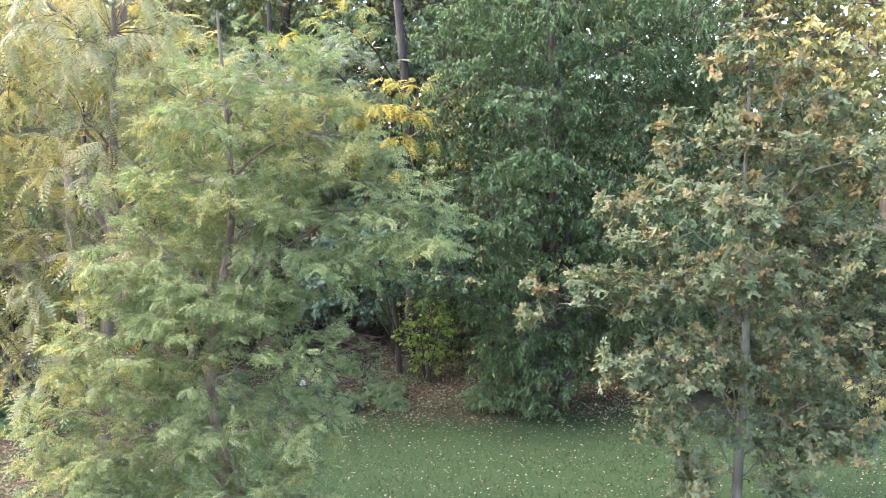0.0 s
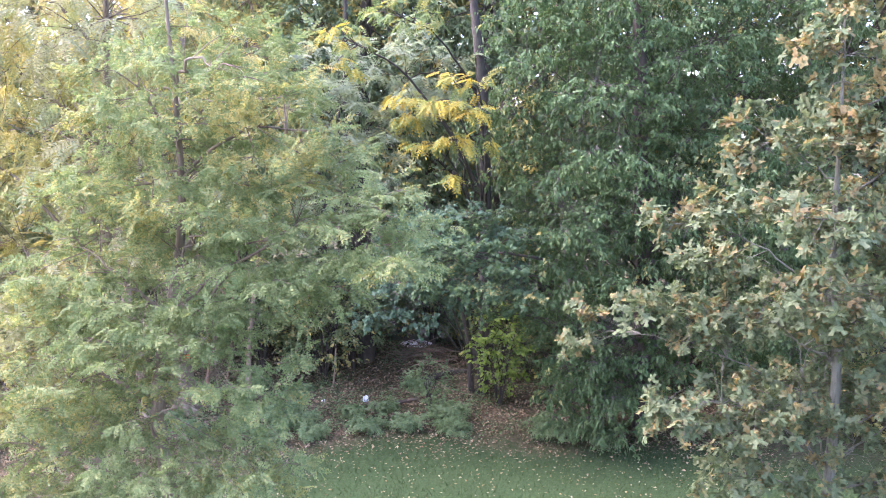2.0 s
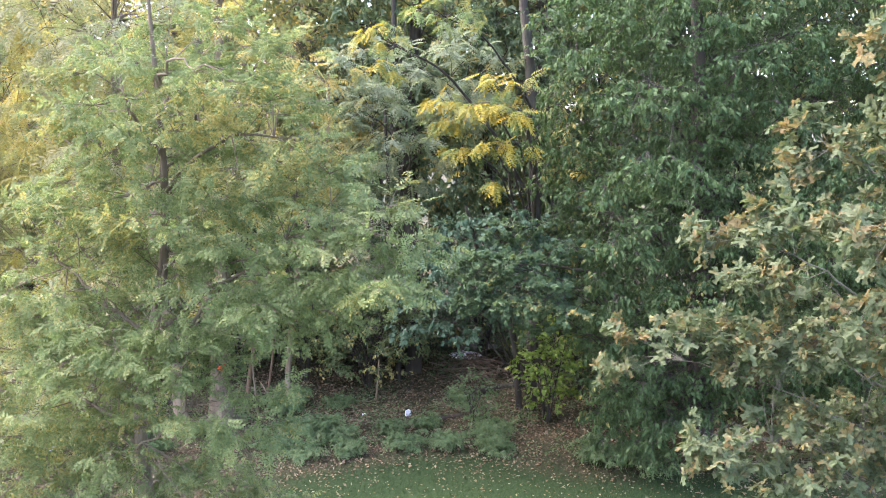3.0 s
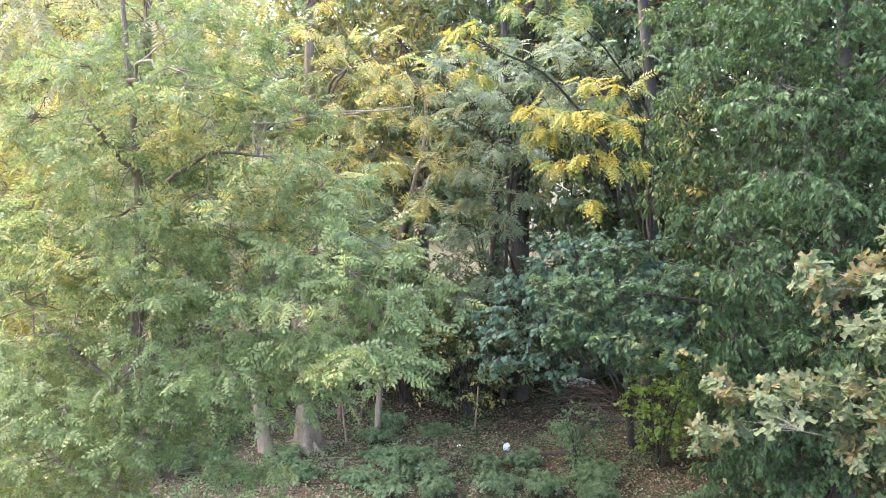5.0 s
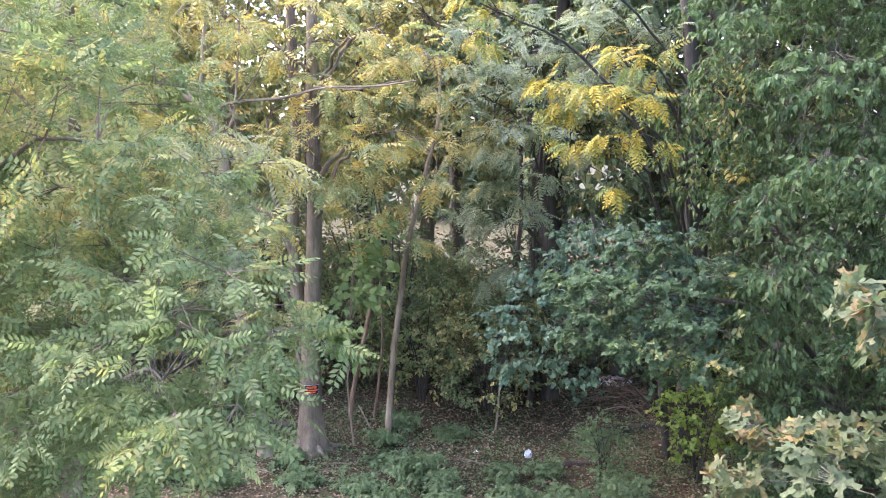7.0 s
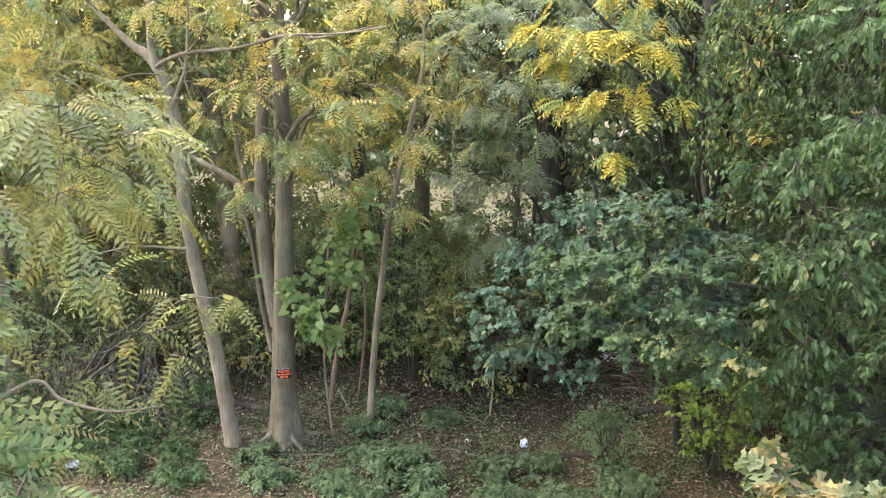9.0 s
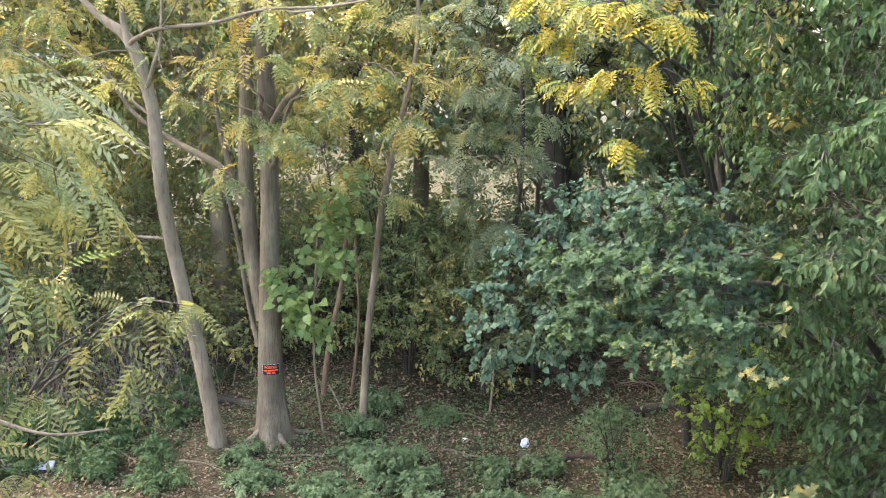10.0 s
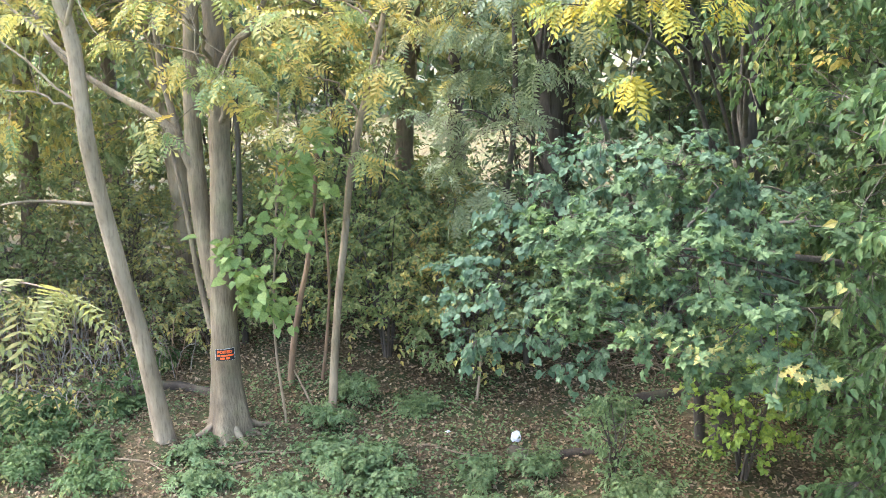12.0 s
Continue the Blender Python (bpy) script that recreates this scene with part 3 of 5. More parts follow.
# ---- oak ----
OAKLEAF = [rosette(lambda i, s=s: lobed(0.115, 0.082, s * 10 + i), 4, 0.8, s) for s in range(5)]
tree("oak_tree", "young oak with grey-green leaves turning russet", "tree", 23,
     [(5.15, 15.1, 0.0), (5.07, 15.1, 0.9), (5.11, 15.1, 3.7), (4.98, 15.1, 5.1), (4.98, 15.1, 7.5), (4.96, 15.1, 8.8)], [0.11, 0.092, 0.066, 0.045, 0.022, 0.008], B_OAK,
     [(4.95, 15.1, 8.7, 0.2, 0.2, 0.25, 0.8), (4.65, 15.1, 8.3, 0.3, 0.35, 0.2, 0.8), (5.6, 15.0, 8.05, 0.4, 0.35, 0.25, 0.8), (4.95, 15.1, 7.7, 0.4, 0.45, 0.3), (3.75, 15.2, 7.3, 0.18, 0.25, 0.2, 0.8), (3.75, 15.1, 6.75, 0.3, 0.35, 0.2, 0.85),
      (6.35, 15.1, 7.55, 0.45, 0.45, 0.25), (4.6, 14.8, 6.95, 0.5, 0.6, 0.3), (5.75, 15.0, 6.85, 0.7, 0.7, 0.35), (2.62, 14.1, 6.0, 0.22, 0.3, 0.14, 0.75), (3.3, 14.2, 6.1, 0.45, 0.5, 0.22, 0.85), (4.4, 13.5, 6.0, 0.5, 0.4, 0.25), (6.9, 15.1, 6.6, 0.8, 0.8, 0.35),
      (5.3, 15.8, 6.0, 1.1, 0.9, 0.35), (3.5, 15.2, 5.3, 0.6, 0.6, 0.2), (2.6, 14.85, 4.75, 0.55, 0.45, 0.2, 0.85), (1.68, 15.7, 4.42, 0.2, 0.3, 0.15, 0.75), (1.65, 15.8, 3.95, 0.3, 0.35, 0.15, 0.85), (3.5, 14.9, 4.5, 0.75, 0.7, 0.35), (4.9, 14.2, 5.0, 0.8, 0.7, 0.35), (6.6, 15.4, 5.2, 1.2, 1.1, 0.5),
      (5.3, 16.4, 4.5, 1.2, 0.7, 0.4), (2.85, 14.0, 3.5, 0.35, 0.4, 0.3, 0.85), (3.85, 14.6, 3.4, 0.75, 0.7, 0.4), (6.2, 14.7, 3.7, 0.9, 0.8, 0.4), (5.2, 16.4, 3.1, 1.2, 0.7, 0.5), (3.85, 15.0, 2.35, 0.5, 0.6, 0.45), (4.2, 14.8, 1.45, 0.4, 0.5, 0.4), (6.4, 15.0, 2.2, 0.9, 0.9, 0.6), (7.5, 15.3, 3.8, 1.0, 1.0, 0.9), (5.7, 14.9, 1.4, 0.5, 0.5, 0.5), (5.05, 14.9, 4.6, 0.5, 0.5, 0.5), (5.1, 14.8, 3.2, 0.5, 0.4, 0.5), (4.9, 14.9, 6.0, 0.5, 0.4, 0.4), (5.0, 14.9, 2.3, 0.5, 0.4, 0.4), (5.0, 14.8, 7.2, 0.3, 0.3, 0.3)], 0.29, OAKLEAF, M_OAK,
     n_limbs=30, limb_r=0.022, twigs=4, per_twig=3, radius=0.27, droop=0.1, flat=0.8, shell=0.2, twig_r=0.005, out=1.0, tip=0.4, tries=9000, up=0.4, crown_label="lobed grey-green leaves tinged with russet")

# ---- ailanthus, behind the locust ----
FROND = [pinnate(10, 0.44, 0.082, 0.031, 0.4, 0.4, s) for s in range(6)]
AILANTHUS = tree("ailanthus_tree", "ailanthus tree with long yellowing fronds", "tree", 31,
     [(-5.6, 14.3, 0.0), (-5.5, 14.4, 3.0), (-5.2, 14.4, 6.0), (-5.0, 14.3, 9.5)], [0.14, 0.11, 0.08, 0.03], B_GREY,
     [(-3.5, 14.2, 6.72, 1.05, 0.7, 0.5), (-5.8, 14.3, 8.6, 1.8, 1.2, 1.2), (-7.6, 14.5, 6.0, 1.2, 1.1, 1.8), (-5.2, 14.1, 7.0, 1.0, 0.8, 0.6), (-4.7, 14.0, 5.6, 0.6, 0.6, 0.4), (-6.2, 14.2, 5.2, 0.9, 0.8, 0.7), (-6.4, 14.2, 3.6, 0.9, 0.7, 0.7)],
     0.5, FROND, M_SUMAC, n_limbs=9, limb_r=0.045, twigs=3, per_twig=4, radius=0.42, droop=0.4, flat=0.5, singles=("frond", M_FROND), crown_label="long pinnate fronds, yellow and green")

def bare_branch(parent, pts, r0, r1, bark):
    o = np.array(parent.location)
    c = curve(pts, 6 * len(pts))
    part("bare_branch", tube(c - o, np.linspace(r0, r1, len(c)), 6, 0.15), bark, parent, "pale bare branch", True)


bare_branch(AILANTHUS, [(-5.55, 14.5, 3.9), (-4.97, 15.0, 4.38), (-4.67, 15.1, 4.22), (-4.15, 15.2, 4.16), (-3.7, 15.4, 4.22)], 0.024, 0.008, B_TAN)

SAPFROND = [pinnate(8, 0.44, 0.105, 0.032, 0.55, 0.35, s + 40) for s in range(4)]
tree("ailanthus_sapling", "young ailanthus with arching yellow-green fronds over the undergrowth", "sapling", 33,
     [on_ground(-7.6, 16.0, -0.05), (-7.2, 16.1, 1.6), (-6.5, 16.3, 3.0), (-5.6, 16.5, 4.3)], [0.028, 0.024, 0.02, 0.012], B_DARK,
     [(-4.3, 16.6, 4.88, 0.5, 0.2, 0.08, 0.75), (-4.85, 16.3, 4.55, 0.15, 0.2, 0.08), (-4.3, 16.3, 4.35, 0.2, 0.2, 0.1), (-5.6, 16.5, 5.0, 0.4, 0.3, 0.1), (-4.75, 15.5, 4.25, 0.25, 0.25, 0.08), (-5.1, 15.5, 3.6, 0.3, 0.25, 0.15)],
     0.42, SAPFROND, M_SAPFROND, n_limbs=7, limb_r=0.018, twigs=2, per_twig=3, radius=0.2, droop=0.45, flat=0.35, singles=("frond", M_SAPFROND), loose=True, twig_r=0.004, crown_label="yellow-green fronds")

# ---- trunks at the wood's edge ----
WALNUT = [pinnate(6, 0.46, 0.125, 0.048, 0.3, 0.4, s + 10) for s in range(4)]
SPRAY = [pinnate(6, 0.34, 0.105, 0.04, 0.35, 0.4, s + 30) for s in range(4)]
leaning = tree("leaning_tree", "leaning tree with a smooth tan trunk at the wood's edge", "tree", 41,
     [on_ground(-8.58, 22.04, -0.1), (-8.65, 21.8, 2.0), (-8.72, 21.6, 3.1), (-8.75, 21.4, 4.15), (-8.68, 21.2, 5.0), (-8.62, 21.1, 5.7), (-8.69, 21.1, 6.47), (-9.03, 21.1, 7.34), (-9.55, 21.0, 7.75), (-10.3, 20.9, 8.4)],
     [0.145, 0.13, 0.12, 0.115, 0.11, 0.105, 0.1, 0.095, 0.06, 0.03], B_TAN,
     [(-9.6, 20.4, 9.6, 2.0, 1.3, 1.3), (-11.2, 20.2, 7.8, 1.4, 1.2, 1.0), (-8.2, 20.6, 8.7, 1.0, 0.7, 0.5), (-8.9, 20.4, 6.7, 0.6, 0.4, 0.3, 0.8), (-9.9, 20.5, 5.7, 0.6, 0.4, 0.45, 0.85)], 0.78, SPRAY, M_SPRAY,
     n_limbs=8, limb_r=0.03, twigs=4, per_twig=4, flat=0.35, radius=0.5, flare=0.25, extra=[([(-8.72, 21.05, 6.6), (-8.45, 21.0, 7.04), (-8.28, 21.0, 7.5), (-8.2, 21.1, 9.0)], (0.036, 0.014)), ([(-9.0, 21.05, 7.25), (-9.05, 21.0, 7.9), (-8.9, 21.0, 9.2)], (0.06, 0.03))], crown_label="yellowing pinnate leaves")
twin = tree("twin_trunk_tree", "twin-stemmed grey tree with flared roots beside the leaning tree", "tree", 43,
     [on_ground(-8.0, 22.85, -0.1), (-8.03, 22.9, 1.56), (-7.95, 22.9, 3.3), (-7.88, 22.9, 4.6), (-7.84, 22.9, 5.95), (-7.86, 22.9, 7.3), (-7.84, 22.9, 9.0), (-7.7, 22.8, 12.0)],
     [0.27, 0.222, 0.175, 0.158, 0.148, 0.135, 0.11, 0.05], B_GREY,
     [(-6.9, 21.8, 8.6, 1.9, 1.2, 1.0), (-7.7, 21.6, 6.6, 0.9, 0.6, 0.45), (-7.8, 22.8, 10.4, 1.3, 1.0, 0.5), (-9.5, 22.5, 9.0, 0.9, 0.8, 0.5), (-6.75, 21.5, 6.2, 0.45, 0.3, 0.25, 0.45), (-7.5, 21.5, 5.45, 0.2, 0.2, 0.15, 0.6), (-7.3, 21.3, 6.95, 0.8, 0.4, 0.3, 0.6), (-5.6, 21.6, 6.8, 0.6, 0.4, 0.3, 0.8)], 0.85, SPRAY, M_SPRAY,
     n_limbs=10, limb_r=0.06, twigs=4, per_twig=4, flat=0.35, radius=0.5, flare=0.62, sides=26,
     extra=[([(-8.12, 22.92, 2.5), (-8.35, 22.95, 3.6), (-8.42, 22.95, 4.8), (-8.41, 22.98, 5.8), (-8.34, 23.0, 7.1), (-8.42, 23.0, 9.5)], (0.16, 0.10)),
            ([(-8.42, 22.9, 4.5), (-8.62, 22.8, 4.98), (-8.95, 22.72, 5.3), (-9.85, 22.7, 5.65), (-10.67, 22.6, 6.15), (-11.2, 22.5, 7.0)], (0.09, 0.03)),
            ([(-8.62, 22.85, 4.98), (-8.78, 22.9, 5.4), (-8.94, 22.9, 6.1), (-8.98, 22.9, 7.2)], (0.07, 0.03)),
            ([(-7.85, 22.9, 5.72), (-7.62, 22.80, 6.07), (-7.40, 22.80, 6.37), (-7.12, 22.80, 6.58), (-6.84, 22.80, 6.93), (-6.68, 22.80, 7.25)], (0.07, 0.03)),
            ([(-8.2, 22.8, 2.0), (-8.45, 22.85, 2.93), (-8.58, 22.85, 3.83), (-8.8, 22.85, 4.8), (-8.95, 22.8, 5.3)], (0.05, 0.025))], crown_label="yellowing pinnate leaves")
def root(parent, foot, turn, reach, r):
    """A surface root running out from the trunk into the litter."""
    o = np.array(parent.location)
    a = radians(turn)
    pts = [(foot[0] + d * reach * math.cos(a + 0.25 * d), foot[1] + d * reach * math.sin(a + 0.25 * d), 0) for d in (0.25, 0.55, 0.8, 1.0)]
    pts = [(x, y, float(ground_z(x, y)) + z) for (x, y, _), z in zip(pts, (0.2, 0.07, 0.02, -0.04))]
    c = curve(pts, 12)
    part("root", tube(c - o, np.linspace(r, r * 0.3, 12), 8, 0.15), B_TAN, parent, "", True)


for turn, reach, r in ((40, 0.75, 0.07), (5, 0.6, 0.06), (-35, 0.62, 0.075), (-70, 0.6, 0.06), (-125, 0.7, 0.07), (170, 0.6, 0.06)):
    root(twin, (-8.0, 22.85), turn, reach, r)
bare_branch(twin, [(-7.86, 22.8, 7.6), (-7.03, 21.8, 7.81), (-6.15, 21.5, 7.75), (-5.58, 21.4, 7.8), (-5.0, 21.4, 7.9)], 0.028, 0.012, B_GREY)
bare_branch(leaning, [(-9.0, 21.05, 7.3), (-8.72, 20.95, 7.4), (-8.09, 20.8, 7.53), (-7.07, 20.8, 7.6), (-6.18, 20.8, 7.76), (-5.17, 20.8, 7.78), (-4.4, 20.8, 7.86)], 0.042, 0.012, B_GREY)
bare_branch(leaning, [(-8.3, 20.83, 7.5), (-8.1, 20.7, 7.3), (-7.9, 20.6, 6.9), (-7.6, 20.5, 6.6), (-7.3, 20.4, 6.5)], 0.012, 0.005, B_GREY)
bare_branch(leaning, [(-8.1, 20.8, 7.52), (-7.8, 20.7, 7.7), (-7.4, 20.6, 8.1), (-7.2, 20.6, 8.5)], 0.016, 0.008, B_GREY)
bare_branch(leaning, [(-8.9, 21.0, 7.2), (-9.2, 20.8, 7.2), (-9.7, 20.6, 7.1), (-10.4, 20.5, 7.3)], 0.018, 0.007, B_GREY)
bare_branch(leaning, [(-8.75, 21.35, 4.2), (-9.3, 21.0, 4.26), (-9.41, 20.5, 4.32), (-9.9, 20.2, 4.2)], 0.03, 0.01, B_TAN)
tree("slender_tree", "slender pale sapling at the wood's edge", "tree", 47,
     [on_ground(-6.85, 24.05, -0.1), (-6.77, 24.2, 2.0), (-6.64, 24.3, 3.3), (-6.5, 24.3, 4.3), (-6.28, 24.3, 5.2), (-6.0, 24.3, 6.2), (-5.72, 24.3, 7.3), (-5.7, 24.3, 8.6)], [0.075, 0.063, 0.058, 0.055, 0.052, 0.045, 0.035, 0.025], B_TAN,
     [(-6.4, 23.9, 6.9, 1.1, 0.8, 1.4), (-6.6, 23.5, 5.3, 0.8, 0.6, 0.5), (-5.9, 23.8, 8.6, 0.9, 0.7, 0.5), (-6.5, 22.9, 5.3, 0.3, 0.3, 0.25, 0.8), (-5.2, 23.2, 6.0, 0.4, 0.3, 0.4, 0.8), (-7.0, 23.6, 4.9, 0.4, 0.3, 0.3, 0.7), (-5.9, 23.7, 4.7, 0.4, 0.3, 0.3, 0.7)], 0.8, SPRAY, M_SPRAY,
     n_limbs=6, limb_r=0.03, twigs=4, per_twig=4, flat=0.35, radius=0.42, sides=12, crown_label="green and yellow pinnate leaves")

# ---- golden tree in the middle ----
tree("golden_walnut_tree", "dark-stemmed tree with golden yellow pinnate leaves", "tree", 53,
     [on_ground(-1.0, 26.5, -0.1), (-0.95, 26.5, 4.0), (-1.0, 26.4, 7.5), (-1.2, 26.0, 10.0), (-1.5, 25.5, 13.0)], [0.16, 0.15, 0.15, 0.11, 0.05], B_DARK,
     [(-1.05, 20.6, 7.0, 0.3, 0.25, 0.08), (-0.75, 20.5, 6.95, 0.2, 0.2, 0.06), (-0.35, 20.5, 6.9, 0.08, 0.12, 0.04), (-1.0, 20.6, 6.3, 0.04, 0.05, 0.03, 1.6), (-1.65, 20.9, 6.85, 0.2, 0.2, 0.06),
      (-1.2, 20.7, 7.7, 0.35, 0.3, 0.1), (-2.1, 20.8, 7.85, 0.25, 0.25, 0.1), (-0.6, 20.7, 7.55, 0.3, 0.3, 0.1), (-1.9, 20.9, 7.45, 0.3, 0.3, 0.1),
      (-0.9, 20.9, 8.2, 0.5, 0.5, 0.15, 1.4), (-3.3, 20.9, 8.5, 0.35, 0.3, 0.2, 1.3), (-3.4, 21.2, 9.1, 0.5, 0.5, 0.3, 1.6), (-2.3, 22.5, 9.8, 0.9, 0.8, 0.5, 2.2)], 0.25, SPRAY, M_GOLD,
     n_limbs=9, limb_r=0.05, twigs=3, per_twig=3, radius=0.2, droop=0.4, flat=0.45, scale=(0.65, 1.0), singles=("frond", M_GOLDFROND), crown_label="golden yellow drooping pinnate leaves")
tree("green_walnut_tree", "fine-leaved blue-green tree deep in the wood", "tree", 57,
     [on_ground(-4.9, 29.2, -0.1), (-4.95, 29.1, 4.0), (-5.1, 28.9, 6.3), (-5.3, 28.8, 7.4), (-5.3, 28.6, 11.0)], [0.26, 0.24, 0.22, 0.18, 0.06], B_DARK,
     [(-4.6, 25.4, 7.3, 1.6, 0.8, 1.4), (-3.0, 25.8, 8.6, 1.5, 1.0, 1.2), (-5.4, 26.0, 8.8, 1.0, 0.8, 0.6), (-4.9, 26.2, 5.4, 0.9, 0.5, 0.6), (-5.4, 26.4, 4.2, 0.8, 0.5, 0.7, 1.15), (-6.0, 27.0, 4.9, 0.7, 0.5, 0.8, 1.15)], 0.66, SPRAY, M_BLUE,
     n_limbs=8, limb_r=0.04, twigs=4, per_twig=5, radius=0.5, droop=0.2, flat=0.4, crown_label="fine blue-green pinnate leaves")

# ---- mulberry, the dark mass ----
MULB = [oval(0.155, 0.085, 0.25, 0.3), oval(0.14, 0.08, 0.2, 0.35), blade(0.15, 0.095, 0.2, 0.35), blade(0.125, 0.085, 0.2, 0.3)]
tree("mulberry_tree", "large dense mulberry with dark green leaves hanging to the ground", "tree", 61,
     [on_ground(3.2, 24.0, -0.1), (3.1, 24.0, 4.0), (2.9, 24.0, 8.0), (2.6, 24.0, 13.0)], [0.30, 0.25, 0.17, 0.05], B_DARK,
     [(2.6, 23.2, 9.2, 3.0, 1.9, 3.2), (2.6, 22.6, 5.4, 2.2, 1.2, 1.6), (2.6, 22.6, 2.3, 1.6, 1.0, 1.5), (4.9, 22.9, 4.4, 2.3, 1.9, 3.0), (0.3, 23.2, 4.9, 0.9, 0.5, 0.9), (0.5, 23.4, 7.2, 1.4, 1.1, 1.6),
      (0.95, 20.9, 6.2, 0.55, 0.4, 0.3, 0.8), (1.5, 20.9, 5.2, 0.5, 0.45, 0.35, 0.8), (2.1, 20.8, 6.6, 0.7, 0.5, 0.35, 0.85), (1.7, 21.2, 8.0, 0.9, 0.6, 0.35, 0.9), (0.4, 22.0, 8.6, 0.6, 0.6, 0.4, 0.9), (2.7, 21.0, 4.0, 0.7, 0.5, 0.4, 0.9), (1.9, 21.2, 3.2, 0.5, 0.4, 0.4, 0.9), (1.2, 21.8, 3.3, 0.7, 0.4, 0.5, 0.9), (1.9, 21.6, 2.3, 0.8, 0.5, 0.6, 0.9), (1.3, 22.0, 4.3, 0.7, 0.4, 0.5, 0.9), (0.9, 22.6, 6.0, 0.8, 0.5, 0.8, 0.9), (1.3, 22.0, 1.3, 0.6, 0.4, 0.6, 0.9), (2.4, 21.6, 1.2, 0.7, 0.5, 0.7, 0.9), (1.05, 21.0, 4.3, 0.5, 0.3, 0.3, 0.85), (1.5, 21.2, 3.6, 0.5, 0.3, 0.4, 0.85), (5.4, 23.6, 9.8, 2.0, 1.4, 2.4, 1.15), (7.2, 25.5, 8.0, 1.4, 1.2, 2.2, 1.2)], 0.53, MULB, M_MULB,
     n_limbs=18, limb_r=0.03, twigs=9, per_twig=10, radius=0.55, droop=0.6, flat=0.5, scale=(0.55, 0.98), crown_label="dense dark green pointed leaves")
MAPLE = [rosette(lambda i, s=s: maple_leaf(0.078, 0.078, s * 7 + i), 3, 1.1, s + 20) for s in range(5)]
tree("maple_tree", "low spreading maple bough with lobed green leaves", "tree", 67,
     [on_ground(2.4, 24.4, -0.1), (2.1, 24.0, 2.4), (1.2, 22.8, 4.0), (0.2, 21.6, 4.5), (-0.6, 21.0, 4.6)], [0.08, 0.065, 0.045, 0.028, 0.012], B_DARK,
     [(-0.55, 20.7, 4.75, 0.85, 0.4, 0.1), (0.1, 20.5, 4.3, 0.5, 0.35, 0.1), (-1.1, 20.8, 4.35, 0.7, 0.4, 0.12), (-0.4, 20.5, 3.95, 0.7, 0.4, 0.12), (0.4, 20.5, 3.9, 0.35, 0.3, 0.1), (-1.5, 20.9, 3.85, 0.35, 0.3, 0.12), (-1.7, 21.3, 4.7, 0.5, 0.4, 0.12), (0.6, 21.3, 4.9, 0.5, 0.4, 0.12), (-0.9, 22.0, 5.1, 0.6, 0.4, 0.15), (-0.1, 21.2, 3.4, 0.5, 0.4, 0.2, 1.2)], 0.29, MAPLE, M_MAPLE,
     n_limbs=9, limb_r=0.025, twigs=6, per_twig=6, radius=0.32, droop=0.35, flat=0.7, scale=(0.6, 1.15), up=0.7, crown_label="lobed mid-green leaves")
VINE = [heart(0.095, 0.085), heart(0.078, 0.07), heart(0.06, 0.056)]
tree("vine_covered_tree", "small tree smothered in round-leaved vine", "tree", 71,
     [on_ground(-1.3, 26.6, -0.1), (-1.4, 25.8, 2.2), (-1.8, 24.0, 4.0), (-2.0, 22.8, 5.6)], [0.09, 0.08, 0.06, 0.03], B_DARK,
     [(-2.6, 21.7, 3.55, 0.65, 0.5, 0.35), (-3.1, 21.8, 3.1, 0.35, 0.35, 0.2, 0.85), (-3.1, 21.9, 3.9, 0.4, 0.4, 0.3), (-2.3, 22.0, 4.5, 0.7, 0.5, 0.35), (-1.4, 22.4, 5.0, 1.2, 0.8, 0.6), (-2.0, 21.9, 3.0, 0.4, 0.4, 0.2), (-1.5, 22.6, 3.8, 1.0, 0.6, 0.6), (-0.3, 22.8, 4.4, 0.9, 0.6, 0.9)], 0.42, VINE, M_VINE,
     n_limbs=9, limb_r=0.03, twigs=7, per_twig=10, radius=0.4, droop=0.55, flat=0.6, crown_label="round blue-green vine leaves")

# ---- woods behind ----
BACKLEAF = [blade(0.17, 0.10, 0.25, 0.25), blade(0.13, 0.085, 0.2, 0.2)]


def woods_tree(i, x, y, h, r, mat, bark, low):
    g = np.random.default_rng(100 + i)
    lean = g.normal(size=2) * 0.35
    z0 = float(ground_z(x, y)) - 0.1
    blobs = [(x, y, z0 + 0.72 * h, r, r, 0.26 * h), (x + 0.4 * r, y - 0.3 * r, z0 + 0.5 * h, 0.75 * r, 0.75 * r, 0.2 * h), (x - 0.5 * r, y - 0.2 * r, z0 + (low + 0.12) * h, 0.7 * r, 0.7 * r, 0.14 * h)]
    tree("woods_tree", "tall leafy tree in the wood behind the clearing", "tree", 100 + i,
         [(x, y, z0), (x + 0.3 * lean[0], y + 0.3 * lean[1], z0 + 0.3 * h), (x + lean[0], y + lean[1], z0 + 0.62 * h), (x + 1.4 * lean[0], y + lean[1], z0 + 0.95 * h)],
         [0.022 * h * 0.8, 0.017 * h * 0.8, 0.012 * h * 0.8, 0.03], bark, blobs, 0.85 if y < 32 else 1.25, BACKLEAF, mat, n_limbs=7, limb_r=0.08, twigs=7 if x < 3 else 6, per_twig=8 if y < 32 else 6, radius=0.85,
         group="trees of the wood", scale=(0.9, 1.6) if y < 32 else (1.6, 2.7), droop=0.4, tries=2500, sides=10, twig_r=0)


